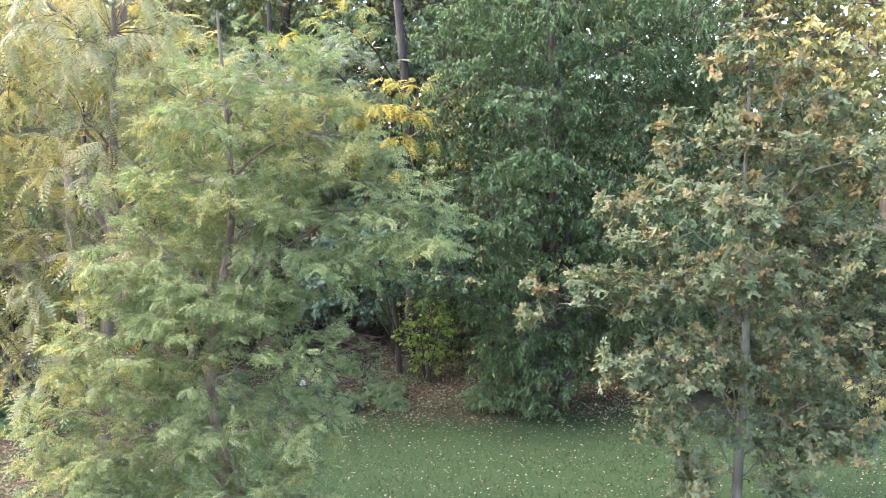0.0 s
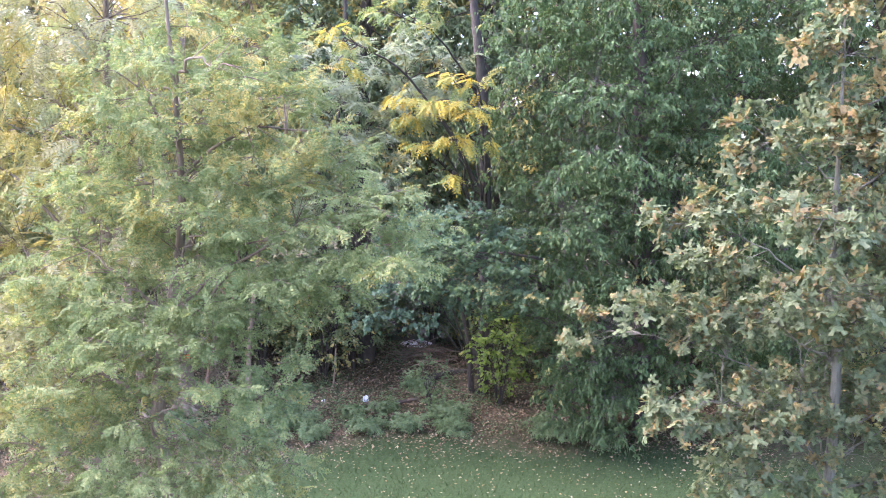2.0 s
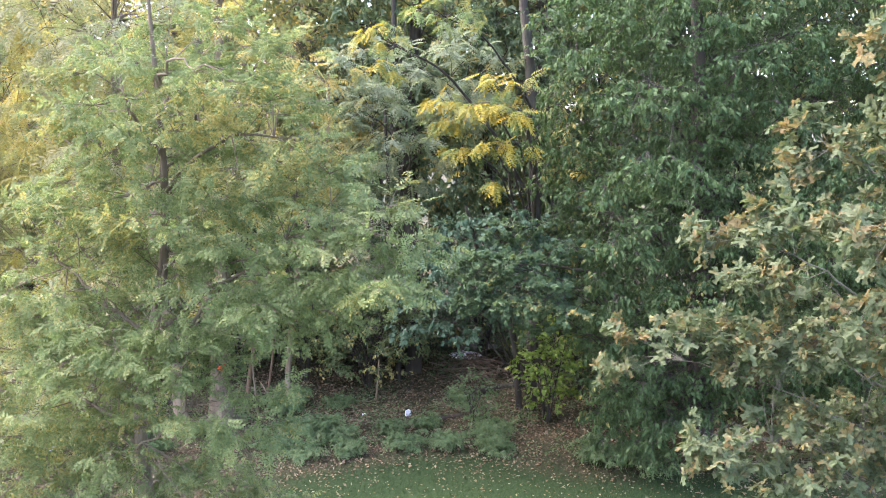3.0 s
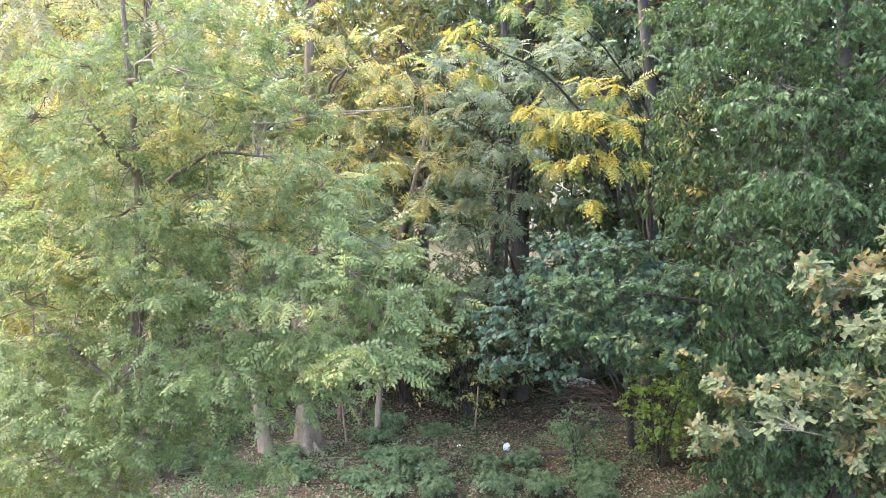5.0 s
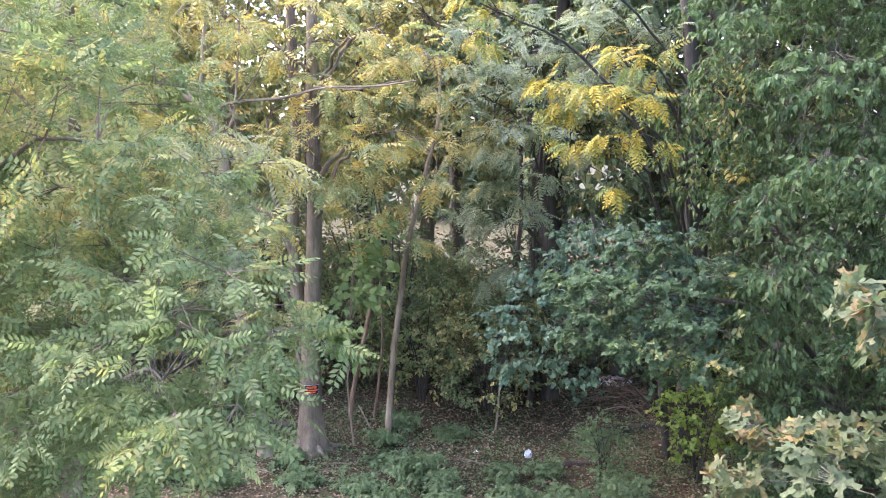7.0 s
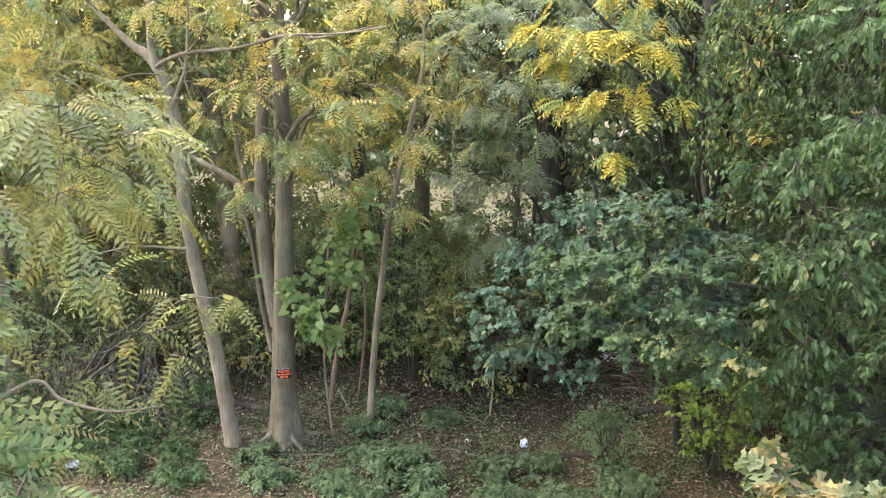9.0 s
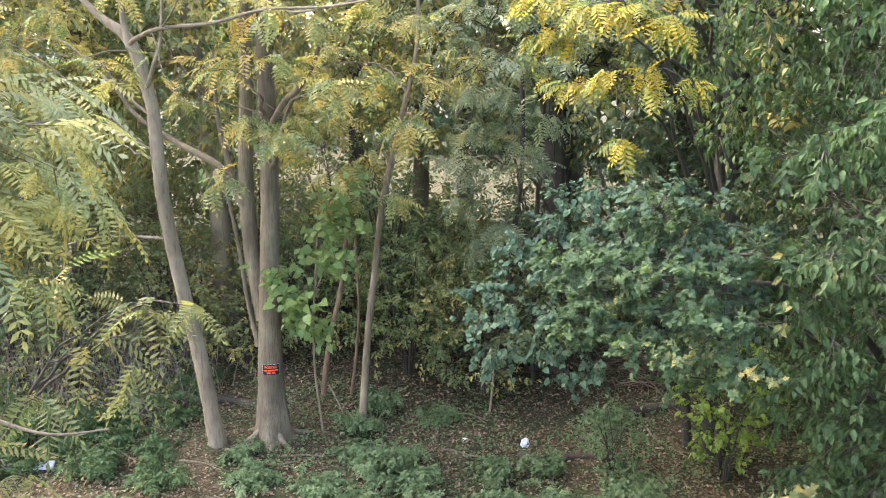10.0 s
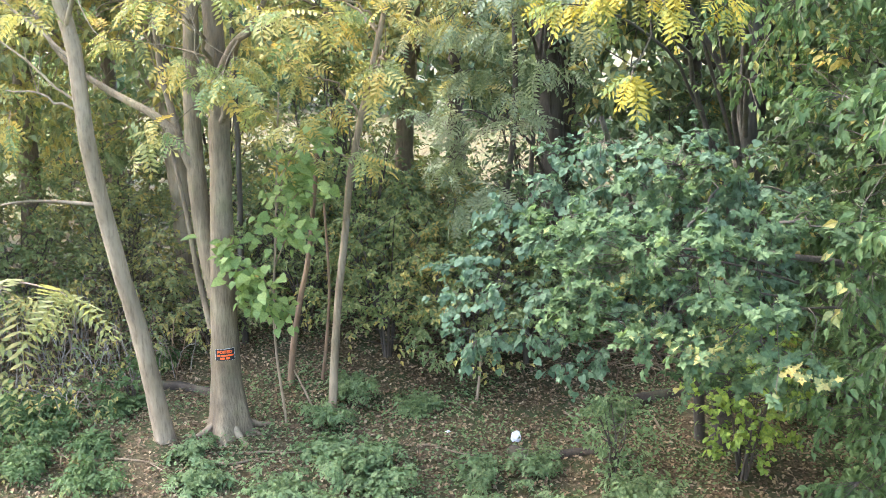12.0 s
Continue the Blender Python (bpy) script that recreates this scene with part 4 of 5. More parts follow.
for i, (x, y, h, r, mat, bark, low) in enumerate([
        (-15.0, 22.4, 13, 2.8, M_BACKY, B_GREY, 0.25), (-12.5, 27.0, 15, 3.0, M_BACKY, B_TAN, 0.26), (-9.5, 31.0, 15, 3.0, M_BACKY, B_GREY, 0.34), (-5.5, 30.8, 17, 2.8, M_BACK, B_DARK, 0.42),
        (-1.5, 30.0, 17, 3.2, M_BACK, B_DARK, 0.3), (3.5, 30.0, 17, 3.5, M_BACK, B_DARK, 0.2), (8.0, 27.5, 16, 3.2, M_BACK, B_DARK, 0.1), (11.5, 24.0, 15, 3.2, M_BACKY, B_GREY, 0.05),
        (14.5, 29.0, 16, 3.5, M_BACKY, B_DARK, 0.1), (-17.5, 27.0, 16, 3.2, M_BACKY, B_GREY, 0.12), (-21.0, 33.0, 17, 3.6, M_BACK, B_GREY, 0.2), (-14.5, 36.0, 17, 3.5, M_BACKY, B_DARK, 0.4),
        (-4.0, 37.0, 18, 3.8, M_BACKY, B_DARK, 0.35), (-22.0, 24.0, 15, 3.2, M_BACKY, B_GREY, 0.1), (7.0, 37.0, 19, 4.0, M_BACK, B_DARK, 0.2), (-10.0, 42.0, 19, 4.0, M_BACK, B_DARK, 0.4),
        (-25.0, 29.0, 16, 3.4, M_BACKY, B_GREY, 0.1), (-27.0, 38.0, 17, 3.8, M_BACK, B_GREY, 0.05),
        (10.5, 31.5, 18, 3.6, M_BACKY, B_DARK, 0.15), (4.8, 33.5, 19, 3.6, M_BACK, B_DARK, 0.2), (0.5, 33.0, 18, 3.4, M_BACK, B_DARK, 0.25), (-7.5, 37.5, 20, 3.8, M_BACK, B_DARK, 0.45), (-1.5, 39.0, 21, 4.0, M_BACK, B_DARK, 0.4), (-13.0, 41.0, 20, 4.0, M_BACKY, B_DARK, 0.4)]):
    woods_tree(i, x, y, h, r, mat, bark, low)

# ---- far woods beyond the clearing ----
def far_woods():
    g = np.random.default_rng(5)
    n = 26000
    a = g.random(n)
    x = -75 + 135 * a
    h = 11 + 4 * np.sin(0.35 * x) + 2.5 * np.sin(0.9 * x + 1) + g.normal(size=n)
    P = np.stack([x, 62 + 5 * g.random(n) + 2 * np.sin(0.5 * x), h * g.random(n) ** 0.8], -1)
    D = unit(g.normal(size=(n, 3)) + np.array((0, 0, -0.3)))
    N = unit(g.normal(size=(n, 3)) * 0.6 + np.array((0, -0.4, 1)))
    ob = part("far_woods", scatter(blade(0.75, 0.6, 0.2, 0.2), P, D, N, 0.7 + 0.8 * g.random(n)), M_BACK)
    tagged(ob, "distant green belt of woodland beyond the clearing", "woods", kind="stuff")


far_woods()
road = part("gravel_road", tube(curve([(-60, 50, 0.03), (-34, 48, 0.03), (-15, 47, 0.03), (-9, 55, 0.03), (-8, 80, 0.03)], 60), np.full(60, 3.0), 8), plain("pale_gravel", (0.42, 0.42, 0.41), (0.58, 0.58, 0.57), 5.0, 0.9))
for v in road.data.vertices:
    v.co.z = 0.05 if v.co.z > 0.03 else -0.15
tagged(road, "pale sunlit gravel road behind the wood", "road", kind="structure")


# ---- shrubs and saplings under the trees ----
SHRUBLEAF = [blade(0.10, 0.06, 0.25, 0.2), blade(0.08, 0.055, 0.2, 0.25)]


def shrub(name, label, seed, x, y, h, r, mat, leaves=None, stems=7, spacing=0.38, twigs=6, per_twig=8, radius=0.35, group="shrubs under the trees", bark=B_DARK, low=0.12, **kw):
    """A bush: several stems from one foot, and leaves on twigs along their upper parts."""
    g = np.random.default_rng(seed)
    o = np.array(on_ground(x, y))
    top = thing(name, label, "shrub", group, at=tuple(o))
    clumps = spread_points(g, [(0, 0, h * 0.55, r, r, h * (0.55 - low))], spacing, 0.3, 1200)
    home = np.zeros_like(clumps)
    for k in range(stems):
        a = 2 * math.pi * (k + 0.5 * g.random()) / stems
        e = np.array((math.cos(a) * r * 0.6, math.sin(a) * r * 0.6, h * (0.6 + 0.3 * g.random())))
        line = curve([(0.05 * math.cos(a), 0.05 * math.sin(a), -0.05), e * np.array((0.35, 0.35, 0.5)) + g.normal(size=3) * 0.04, e], 8)
        wood = [tube(line, np.linspace(0.018, 0.006, 8) * (0.6 + 0.25 * h), 5)]
        own = np.where(np.arange(len(clumps)) % stems == k)[0]
        for m in own:
            p = line[max(1, np.linalg.norm(line - clumps[m], axis=1).argmin() - 1)]
            home[m] = p
            wood.append(tube(curve([p, 0.5 * (p + clumps[m]) + g.normal(size=3) * 0.05, clumps[m]], 4), [0.009, 0.007, 0.006, 0.004], 4))
        part("stem", join(wood), bark, top, "", True)
    lv, _, _ = foliage(g, clumps, home, leaves or SHRUBLEAF, twigs, per_twig, radius, **kw)
    part("foliage", lv, mat, top)
    return top


SHRUBS = [(-10.8, 25.6, 1.6, 1.0, M_BACKY), (-9.6, 27.2, 3.2, 1.4, M_WALNUT), (-7.4, 26.8, 3.3, 1.4, M_WALNUT), (-5.6, 26.9, 3.1, 1.5, M_BUSH), (-5.3, 28.9, 4.4, 1.3, M_BACK),
          (-6.6, 29.0, 2.9, 1.6, M_BUSH), (-8.8, 29.0, 3.2, 1.6, M_BACK), (-11.5, 28.5, 3.3, 1.7, M_BUSH), (-13.0, 25.6, 3.2, 1.6, M_BACKY), 
          (-14.8, 24.5, 3.4, 1.5, M_BUSH), (-14.2, 22.4, 3.2, 1.0, M_BUSH), (-1.3, 30.6, 3.8, 1.3, M_BACK), (-0.6, 30.0, 3.4, 1.6, M_BUSH), (1.4, 27.4, 3.4, 1.6, M_MULB), (-17.0, 22.8, 3.0, 1.7, M_BACKY),
          (-11.2, 20.6, 0.8, 0.7, M_MULB), (-10.2, 22.9, 0.7, 0.5, M_MULB), (-13.2, 20.0, 1.5, 1.0, M_MULB), (6.2, 25.0, 2.4, 1.5, M_BUSH), (8.4, 24.2, 1.8, 1.3, M_BACKY),
          (10.8, 22.6, 1.6, 1.2, M_BACKY), (-3.2, 31.5, 5.6, 2.0, M_BACK), (-10.0, 32.5, 2.6, 1.8, M_BACKY), (0.2, 28.3, 1.4, 0.9, M_BUSH), (-16.0, 28.5, 4.5, 1.9, M_BUSH),
          (2.6, 33.0, 4.5, 2.0, M_BACK), (5.5, 32.0, 4.0, 2.0, M_BUSH), (-0.5, 34.0, 4.6, 2.0, M_BACK), (-19.5, 25.5, 3.2, 1.8, M_BACKY), (-18.5, 21.5, 2.4, 1.5, M_BUSH), (3.0, 26.6, 3.0, 1.5, M_MULB), (-22.0, 28.0, 3.6, 2.0, M_BUSH), (-24.5, 34.0, 4.5, 2.2, M_BACKY),
          (-11.9, 18.6, 1.1, 1.0, M_MULB),
          (-14.0, 33.0, 3.0, 2.0, M_BACK), (-8.6, 35.5, 1.8, 1.5, M_BUSH), (-9.0, 31.6, 3.2, 1.7, M_WALNUT), (-12.0, 33.8, 3.6, 2.0, M_WALNUT), (-7.0, 33.2, 6.2, 2.0, M_BACK), (-14.5, 30.5, 6.0, 2.0, M_BACKY), (-17.5, 33.5, 6.0, 2.4, M_BACKY), (-4.4, 32.6, 1.5, 1.2, M_BACK), (-2.6, 33.2, 1.6, 1.3, M_BUSH), (-1.0, 32.2, 1.5, 1.2, M_BACK), (-6.2, 32.0, 1.4, 1.2, M_BUSH), (7.0, 24.8, 2.4, 1.4, M_MULB), (9.2, 26.8, 3.0, 1.7, M_BACK), (12.0, 30.0, 3.6, 1.9, M_BACK), (13.2, 36.0, 4.5, 2.2, M_BACK), (6.4, 28.2, 3.6, 1.8, M_MULB), (10.2, 34.0, 4.0, 2.1, M_BUSH), (-10.3, 28.8, 6.6, 1.5, M_WALNUT), (-8.9, 28.4, 5.9, 1.2, M_BUSH)]
for i, (x, y, h, r, mat) in enumerate(SHRUBS):
    shrub("shrub", "leafy green undergrowth shrub beneath the trees" if mat is not M_BACKY else "yellowing undergrowth shrub beneath the trees", 300 + i, x, y, h, r, mat,
          spacing=0.42 if h < 3 else 0.5 if h < 5.9 else 0.72, radius=0.4 if h < 3 else 0.5, per_twig=8 if y < 28.5 else 6, scale=(0.9, 1.5) if y < 28.5 else (1.1, 1.8), droop=0.3)
shrub("lime_shrub", "bright lime-green shrub at the edge of the clearing", 350, -0.45, 25.5, 2.7, 0.75, M_LIME, group="", spacing=0.34, leaves=VINE, per_twig=6, droop=0.5)
shrub("dark_shrub", "dark green broad-leaved shrub below the mulberry", 351, 2.0, 23.6, 2.4, 1.1, M_MULB, group="", leaves=VINE, per_twig=7, droop=0.5)
shrub("dark_shrub", "small dark green shrub beside the fallen branch", 352, -2.2, 24.6, 1.3, 0.45, M_HERB, group="", leaves=SHRUBLEAF, droop=0.3)

def thicket(seed, x, y, h, r, canes=34):
    """Arching dry canes tangled over each other, with a few leaves left."""
    g = np.random.default_rng(seed)
    top = thing("bramble_thicket", "tangled thicket of dry grey-brown canes with few leaves", "thicket", "bramble thickets", at=on_ground(x, y))
    tips, feet = [], []
    for k in range(canes):
        a, q = 2 * math.pi * g.random(), r * math.sqrt(g.random())
        f = np.array((q * math.cos(a), q * math.sin(a), -0.03))
        b = 2 * math.pi * g.random()
        reach = np.array((math.cos(b), math.sin(b), 0)) * r * (0.4 + 0.6 * g.random())
        up = h * (0.4 + 0.6 * g.random())
        c = curve([f, f + 0.35 * reach + np.array((0, 0, 0.8 * up)), f + 0.75 * reach + np.array((0, 0, up)), f + 1.1 * reach + np.array((0, 0, 0.6 * up))], 10)
        c[1:] += g.normal(size=(9, 3)) * 0.02
        part("cane", tube(c, np.linspace(0.011, 0.004, 10), 4), B_CANE if k % 3 else B_BROWN, top, "", True)
        tips += [c[6], c[9]]
        feet += [c[4], c[7]]
    lv, _, _ = foliage(g, np.array(tips), np.array(feet), SHRUBLEAF, 2, 3, 0.18, droop=0.3)
    part("leaves", lv, M_BACKY, top, "sparse yellowing leaves")


for k, (x, y, h, r) in enumerate([(-12.4, 22.6, 1.5, 1.1), (-13.6, 23.6, 1.7, 1.2), (-11.0, 23.9, 1.2, 0.9), (-12.4, 24.6, 1.6, 1.1), (-13.6, 21.6, 1.4, 1.1), (-11.2, 22.3, 0.8, 0.8), (-15.0, 22.6, 1.6, 1.2)]):
    thicket(600 + k, x, y, h, r)

# ---- big-leaved sapling beside the twin-stemmed tree ----
def catalpa():
    g = np.random.default_rng(9)
    o = np.array(on_ground(-7.35, 23.5))
    top = thing("catalpa_sapling", "catalpa sapling with large heart-shaped light green leaves beside the twin-stemmed tree", "sapling", at=tuple(o))
    stem = curve([(0, 0, -0.05), (-0.08, -0.1, 1.6), (0.05, -0.1, 3.4), (0.15, 0, 5.4)], 14)
    part("trunk", tube(stem, np.linspace(0.024, 0.010, 14), 8, 0.1), B_TAN, top, "", True)
    mesh = [mesh_of("leaf", *heart(0.19, 0.15), M_CATALPA, True), mesh_of("leaf", *heart(0.155, 0.12), M_CATALPA, True), mesh_of("leaf", *heart(0.12, 0.09), M_CATALPA, True)]
    for k, (cx, cy, cz, rx, rz, count) in enumerate([(-7.6, 22.65, 3.25, 0.17, 0.16, 22), (-7.25, 22.6, 2.95, 0.26, 0.14, 24), (-7.15, 22.65, 2.6, 0.22, 0.18, 26), (-6.98, 22.95, 2.35, 0.13, 0.2, 14), (-7.05, 23.2, 3.5, 0.3, 0.2, 26), (-6.7, 23.2, 3.6, 0.2, 0.14, 12),
                                                     (-6.75, 23.4, 4.15, 0.3, 0.16, 20), (-7.2, 23.6, 3.95, 0.3, 0.16, 16), (-6.95, 23.4, 4.55, 0.22, 0.16, 14), (-6.5, 23.4, 4.9, 0.25, 0.16, 14), (-7.3, 23.9, 4.3, 0.25, 0.15, 12)]):
        e = np.array((cx, cy, cz)) - o + np.array((0, 0, 0.12))
        a = stem[min(13, max(2, int((e[2] - 0.35) / 5.4 * 13)))]
        line = curve([a, 0.5 * (a + e) + np.array((0, 0, 0.14)), e], 6)
        part("branch", tube(line, np.linspace(0.013, 0.005, 6), 5), B_TAN, top, "", True)
        for j in range(int(2.3 * count)):
            p = e + g.normal(size=3) * np.array((rx, 0.15, rz)) * 0.75
            away = unit(p - line[3])
            d = unit(np.array((0.1, -0.3, -0.55)) + 0.8 * away + g.normal(size=3) * 0.35)
            n = unit(np.array((0.25, -0.5, 0.8)) + g.normal(size=3) * 0.45)
            y = unit(np.cross(n, d))
            z = np.cross(d, y)
            k2 = 0.75 + 0.45 * g.random()
            lf = new("leaf", mesh[j % 3])
            lf.parent = top
            lf.matrix_local = Matrix([(d[i] * k2, y[i] * k2, z[i] * k2, p[i]) for i in range(3)] + [(0, 0, 0, 1)])


catalpa()

# ---- herbs and ferns on the ground ----
HERBLEAF = [oval(0.10, 0.055, 0.15, 0.35), oval(0.08, 0.05, 0.2, 0.3), pinnate(3, 0.15, 0.075, 0.034, 0.4, 0.5, 3, True)]


def herb(seed, x, y, h, r, mat=None, label="low clump of green weeds in the leaf litter"):
    g = np.random.default_rng(seed)
    o = np.array(on_ground(x, y))
    top = thing("weed_clump", label, "weeds", "weed clumps", at=tuple(o))
    n = int(40 * r / 0.4)
    a, q = 2 * np.pi * g.random(n), r * np.sqrt(g.random(n))
    foot = np.stack([q * np.cos(a), q * np.sin(a), np.full(n, -0.02)], -1)
    head = foot + np.stack([0.12 * g.normal(size=n), 0.12 * g.normal(size=n), h * (0.5 + 0.6 * g.random(n))], -1)
    lv, _, _ = foliage(g, head, foot, HERBLEAF, 5, 3, 0.14, droop=0.35, flat=0.3, out=0.2)
    part("foliage", join([lv, twig_mesh(list(zip(foot, head)), 0.006)]), mat or M_HERB, top)


for i, (x, y, h, r) in enumerate([(-5.5, 22.8, 0.45, 0.55), (-4.95, 22.6, 0.35, 0.35), (-6.75, 23.75, 0.4, 0.2), (-3.95, 23.6, 0.35, 0.2), (-9.3, 21.2, 0.25, 0.25),
                                  (-10.4, 21.4, 0.3, 0.35), (-1.6, 23.9, 0.45, 0.4), (-10.9, 24.3, 0.3, 0.3), (-7.0, 24.9, 0.4, 0.3),
                                  (1.0, 22.9, 0.5, 0.5), (2.0, 22.6, 0.5, 0.6), (-5.8, 25.2, 0.25, 0.3), (-2.9, 26.8, 0.3, 0.3), (-11.3, 19.8, 0.35, 0.4),
                                  (-8.6, 20.5, 0.28, 0.3), (-9.8, 20.3, 0.4, 0.35), (-11.0, 21.6, 0.4, 0.4), (-10.0, 22.5, 0.22, 0.25), (-6.2, 21.7, 0.3, 0.3), (-7.2, 21.3, 0.25, 0.3), (-4.5, 22.0, 0.3, 0.3), (-3.4, 22.6, 0.3, 0.3), (-2.5, 23.0, 0.35, 0.35), (-5.4, 21.5, 0.25, 0.3), (-3.2, 24.2, 0.3, 0.25), (-6.4, 23.0, 0.2, 0.25), (-7.9, 21.9, 0.22, 0.2), (-1.4, 23.0, 0.35, 0.4), (-12.0, 20.8, 0.4, 0.45)]):
    # clumps left of x = -8.5 get the darker mulberry leaf colour
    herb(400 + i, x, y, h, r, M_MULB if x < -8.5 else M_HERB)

# ---- fallen leaves, grass ----
def strew(name, label, category, n, x0, x1, y0, y1, tmpl, mat, scale, seed, keep=None, lift=0.012):
    g = np.random.default_rng(seed)
    x, y = x0 + (x1 - x0) * g.random(n), y0 + (y1 - y0) * g.random(n)
    if keep:
        k = keep(x, y, g)
        x, y = x[k], y[k]
    n = len(x)
    P = np.stack([x, y, ground_z(x, y) + lift * (1 + 2 * g.random(n))], -1)
    a = 2 * np.pi * g.random(n)
    D = np.stack([np.cos(a), np.sin(a), 0.25 * g.normal(size=n)], -1)
    N = np.array((0, 0, 1.0)) + 0.45 * g.normal(size=(n, 3))
    ob = part(name, scatter(tmpl, P, D, N, scale[0] + (scale[1] - scale[0]) * g.random(n)), mat)
    tagged(ob, label, category, kind="stuff")


strew("fallen_leaves", "dry brown fallen leaves on the woodland floor", "leaf litter", 95000, -16, 6, 16, 32, blade(0.08, 0.05, 0.45, -0.3), M_FALLEN, (0.45, 1.2), 1,
      lambda x, y, g: y + 1.2 * g.normal(size=len(x)) > wood_edge(x) + 0.3)
strew("lawn_leaves", "pale fallen leaves scattered over the lawn", "leaf litter", 17000, -16, 18, 2, 24, blade(0.06, 0.042, 0.3, -0.2), M_PALE, (0.5, 1.15), 2,
      lambda x, y, g: (y < wood_edge(x) + 0.8) & (g.random(len(x)) < np.clip((y - 3) / 14, 0, 1) * np.clip((18 - np.abs(x)) / 6, 0, 1)))


def grass():
    g = np.random.default_rng(4)
    n = 55000
    x, y = -9 + 21 * g.random(n), 13 + 11.5 * g.random(n) ** 0.8
    k = y + 0.5 * g.normal(size=n) < wood_edge(x) + 0.6
    x, y = x[k], y[k]
    n = len(x)
    a = 2 * np.pi * g.random(n)
    P = np.stack([x, y, ground_z(x, y) - 0.005], -1)
    D = np.stack([0.5 * np.cos(a), 0.5 * np.sin(a), 0.9 + 0 * a], -1)
    N = np.stack([-np.sin(a), np.cos(a), 0.3 + 0 * a], -1)
    V = np.array([(0, 0.006, 0), (0, -0.006, 0), (0.07, -0.001, 0.0), (0.07, 0.001, 0.0)])
    ob = part("grass", scatter((V, np.array([(0, 1, 2, 3)])), P, D, N, 0.6 + 0.9 * g.random(n)), M_GRASS)
    tagged(ob, "short mown green grass of the lawn", "grass", kind="stuff")


grass()

# ---- sign on the twin-stemmed tree ----
def warning_sign():
    m = look((-7.872, 22.712, 1.64), (2.2, 10.7, 2.0))
    top = thing("warning_sign", "small orange and black warning notice nailed to a grey trunk", "sign")
    top.matrix_world = m @ pose(0, 0, 0, 0, 180, 0) @ pose(0, 0, 0)
    paint_w, paint_k, paint_o = plain("sign_white", (0.72, 0.72, 0.70), (0.8, 0.8, 0.78), 30, 0.5, 0), plain("sign_black", (0.008, 0.008, 0.008), (0.014, 0.014, 0.014), 30, 0.95, 0), plain("sign_orange", (0.68, 0.10, 0.015), (0.78, 0.13, 0.02), 30, 0.9, 0)

    def plate(name, cx, cy, w, h, z, mat, label="", bend=2.0, under=None):
        n = 8
        u = np.linspace(-w / 2, w / 2, n) + cx
        V = [(x, y, z - bend * x * x) for x in u for y in (cy - h / 2, cy + h / 2)] + [(x, y, z - 0.002 - bend * x * x) for x in u for y in (cy - h / 2, cy + h / 2)]
        k = 2 * n
        Q = []
        for i in range(n - 1):
            a = 2 * i
            Q += [(a, a + 2, a + 3, a + 1), (k + a, k + a + 1, k + a + 3, k + a + 2), (a, k + a, k + a + 2, a + 2), (a + 1, a + 3, k + a + 3, k + a + 1)]
        Q += [(0, 1, k + 1, k), (k - 2, 2 * k - 2, 2 * k - 1, k - 1)]
        return part(name, (np.array(V), np.array(Q)), mat, under or top, label)

    plate("backing", 0, 0, 0.291, 0.191, 0.0, paint_w, "white-edged metal plate")
    panel = plate("panel", 0, 0, 0.287, 0.187, 0.004, paint_k, "black panel")
    for cx, cy, w, h in ((-0.098, -0.012, 0.05, 0.026), (0.033, -0.012, 0.19, 0.026), (-0.042, -0.058, 0.07, 0.032), (0.042, -0.058, 0.06, 0.032)):
        plate("lettering_bar", cx, cy, w, h, 0.008, paint_o, "orange bar of lettering", under=panel)
    text = bpy.data.curves.new("heading", 'FONT')
    text.body, text.size, text.extrude, text.align_x, text.align_y, text.offset = "POSTED", 0.062, 0.001, 'CENTER', 'CENTER', 0.0022
    helper = bpy.data.objects.new("heading", text)
    scene.collection.objects.link(helper)
    me = bpy.data.meshes.new_from_object(helper.evaluated_get(bpy.context.evaluated_depsgraph_get()))
    bpy.data.objects.remove(helper)
    for v in me.vertices:
        v.co.y += 0.045
        v.co.z += 0.009 - 2.0 * v.co.x ** 2
    me.materials.clear()
    me.materials.append(paint_o)
    word = new("heading", me)
    word.parent = panel
    tagged(word, "orange heading reading POSTED")


warning_sign()

# ---- litter, logs and fallen branches ----
def lump(name, label, category, at, size, mat, seed, rough=0.25):
    """A crumpled or weathered lump resting on the ground."""
    bm = bmesh.new()
    bmesh.ops.create_icosphere(bm, subdivisions=3, radius=1.0)
    for v in bm.verts:
        n = noise.noise(v.co * 1.6 + Vector((seed, 0, 0))) + 0.5 * noise.noise(v.co * 4 + Vector((0, seed, 0)))
        v.co = v.co * (1 + rough * n)
        v.co = Vector((v.co.x * size[0], v.co.y * size[1], max(v.co.z, -0.7) * size[2]))
    me = bpy.data.meshes.new(name)
    bm.to_mesh(me)
    bm.free()
    me.materials.append(mat)
    ob = new(name, me)
    ob.location = (at[0], at[1], float(ground_z(at[0], at[1])) + 0.65 * size[2])
    return tagged(ob, label, category)


lump("plastic_bag", "crumpled white plastic bag on the leaf litter", "litter", (-3.96, 25.1), (0.09, 0.085, 0.095), plain("white_plastic", (0.42, 0.43, 0.44), (0.76, 0.76, 0.75), 16, 0.45, 0.8), 3, 0.3)
lump("plastic_scrap", "small white plastic scrap among the weeds", "litter", (-5.0, 24.7), (0.06, 0.05, 0.03), plain("white_scrap", (0.6, 0.6, 0.6), (0.75, 0.75, 0.75), 9, 0.4, 0.4), 8, 0.3)


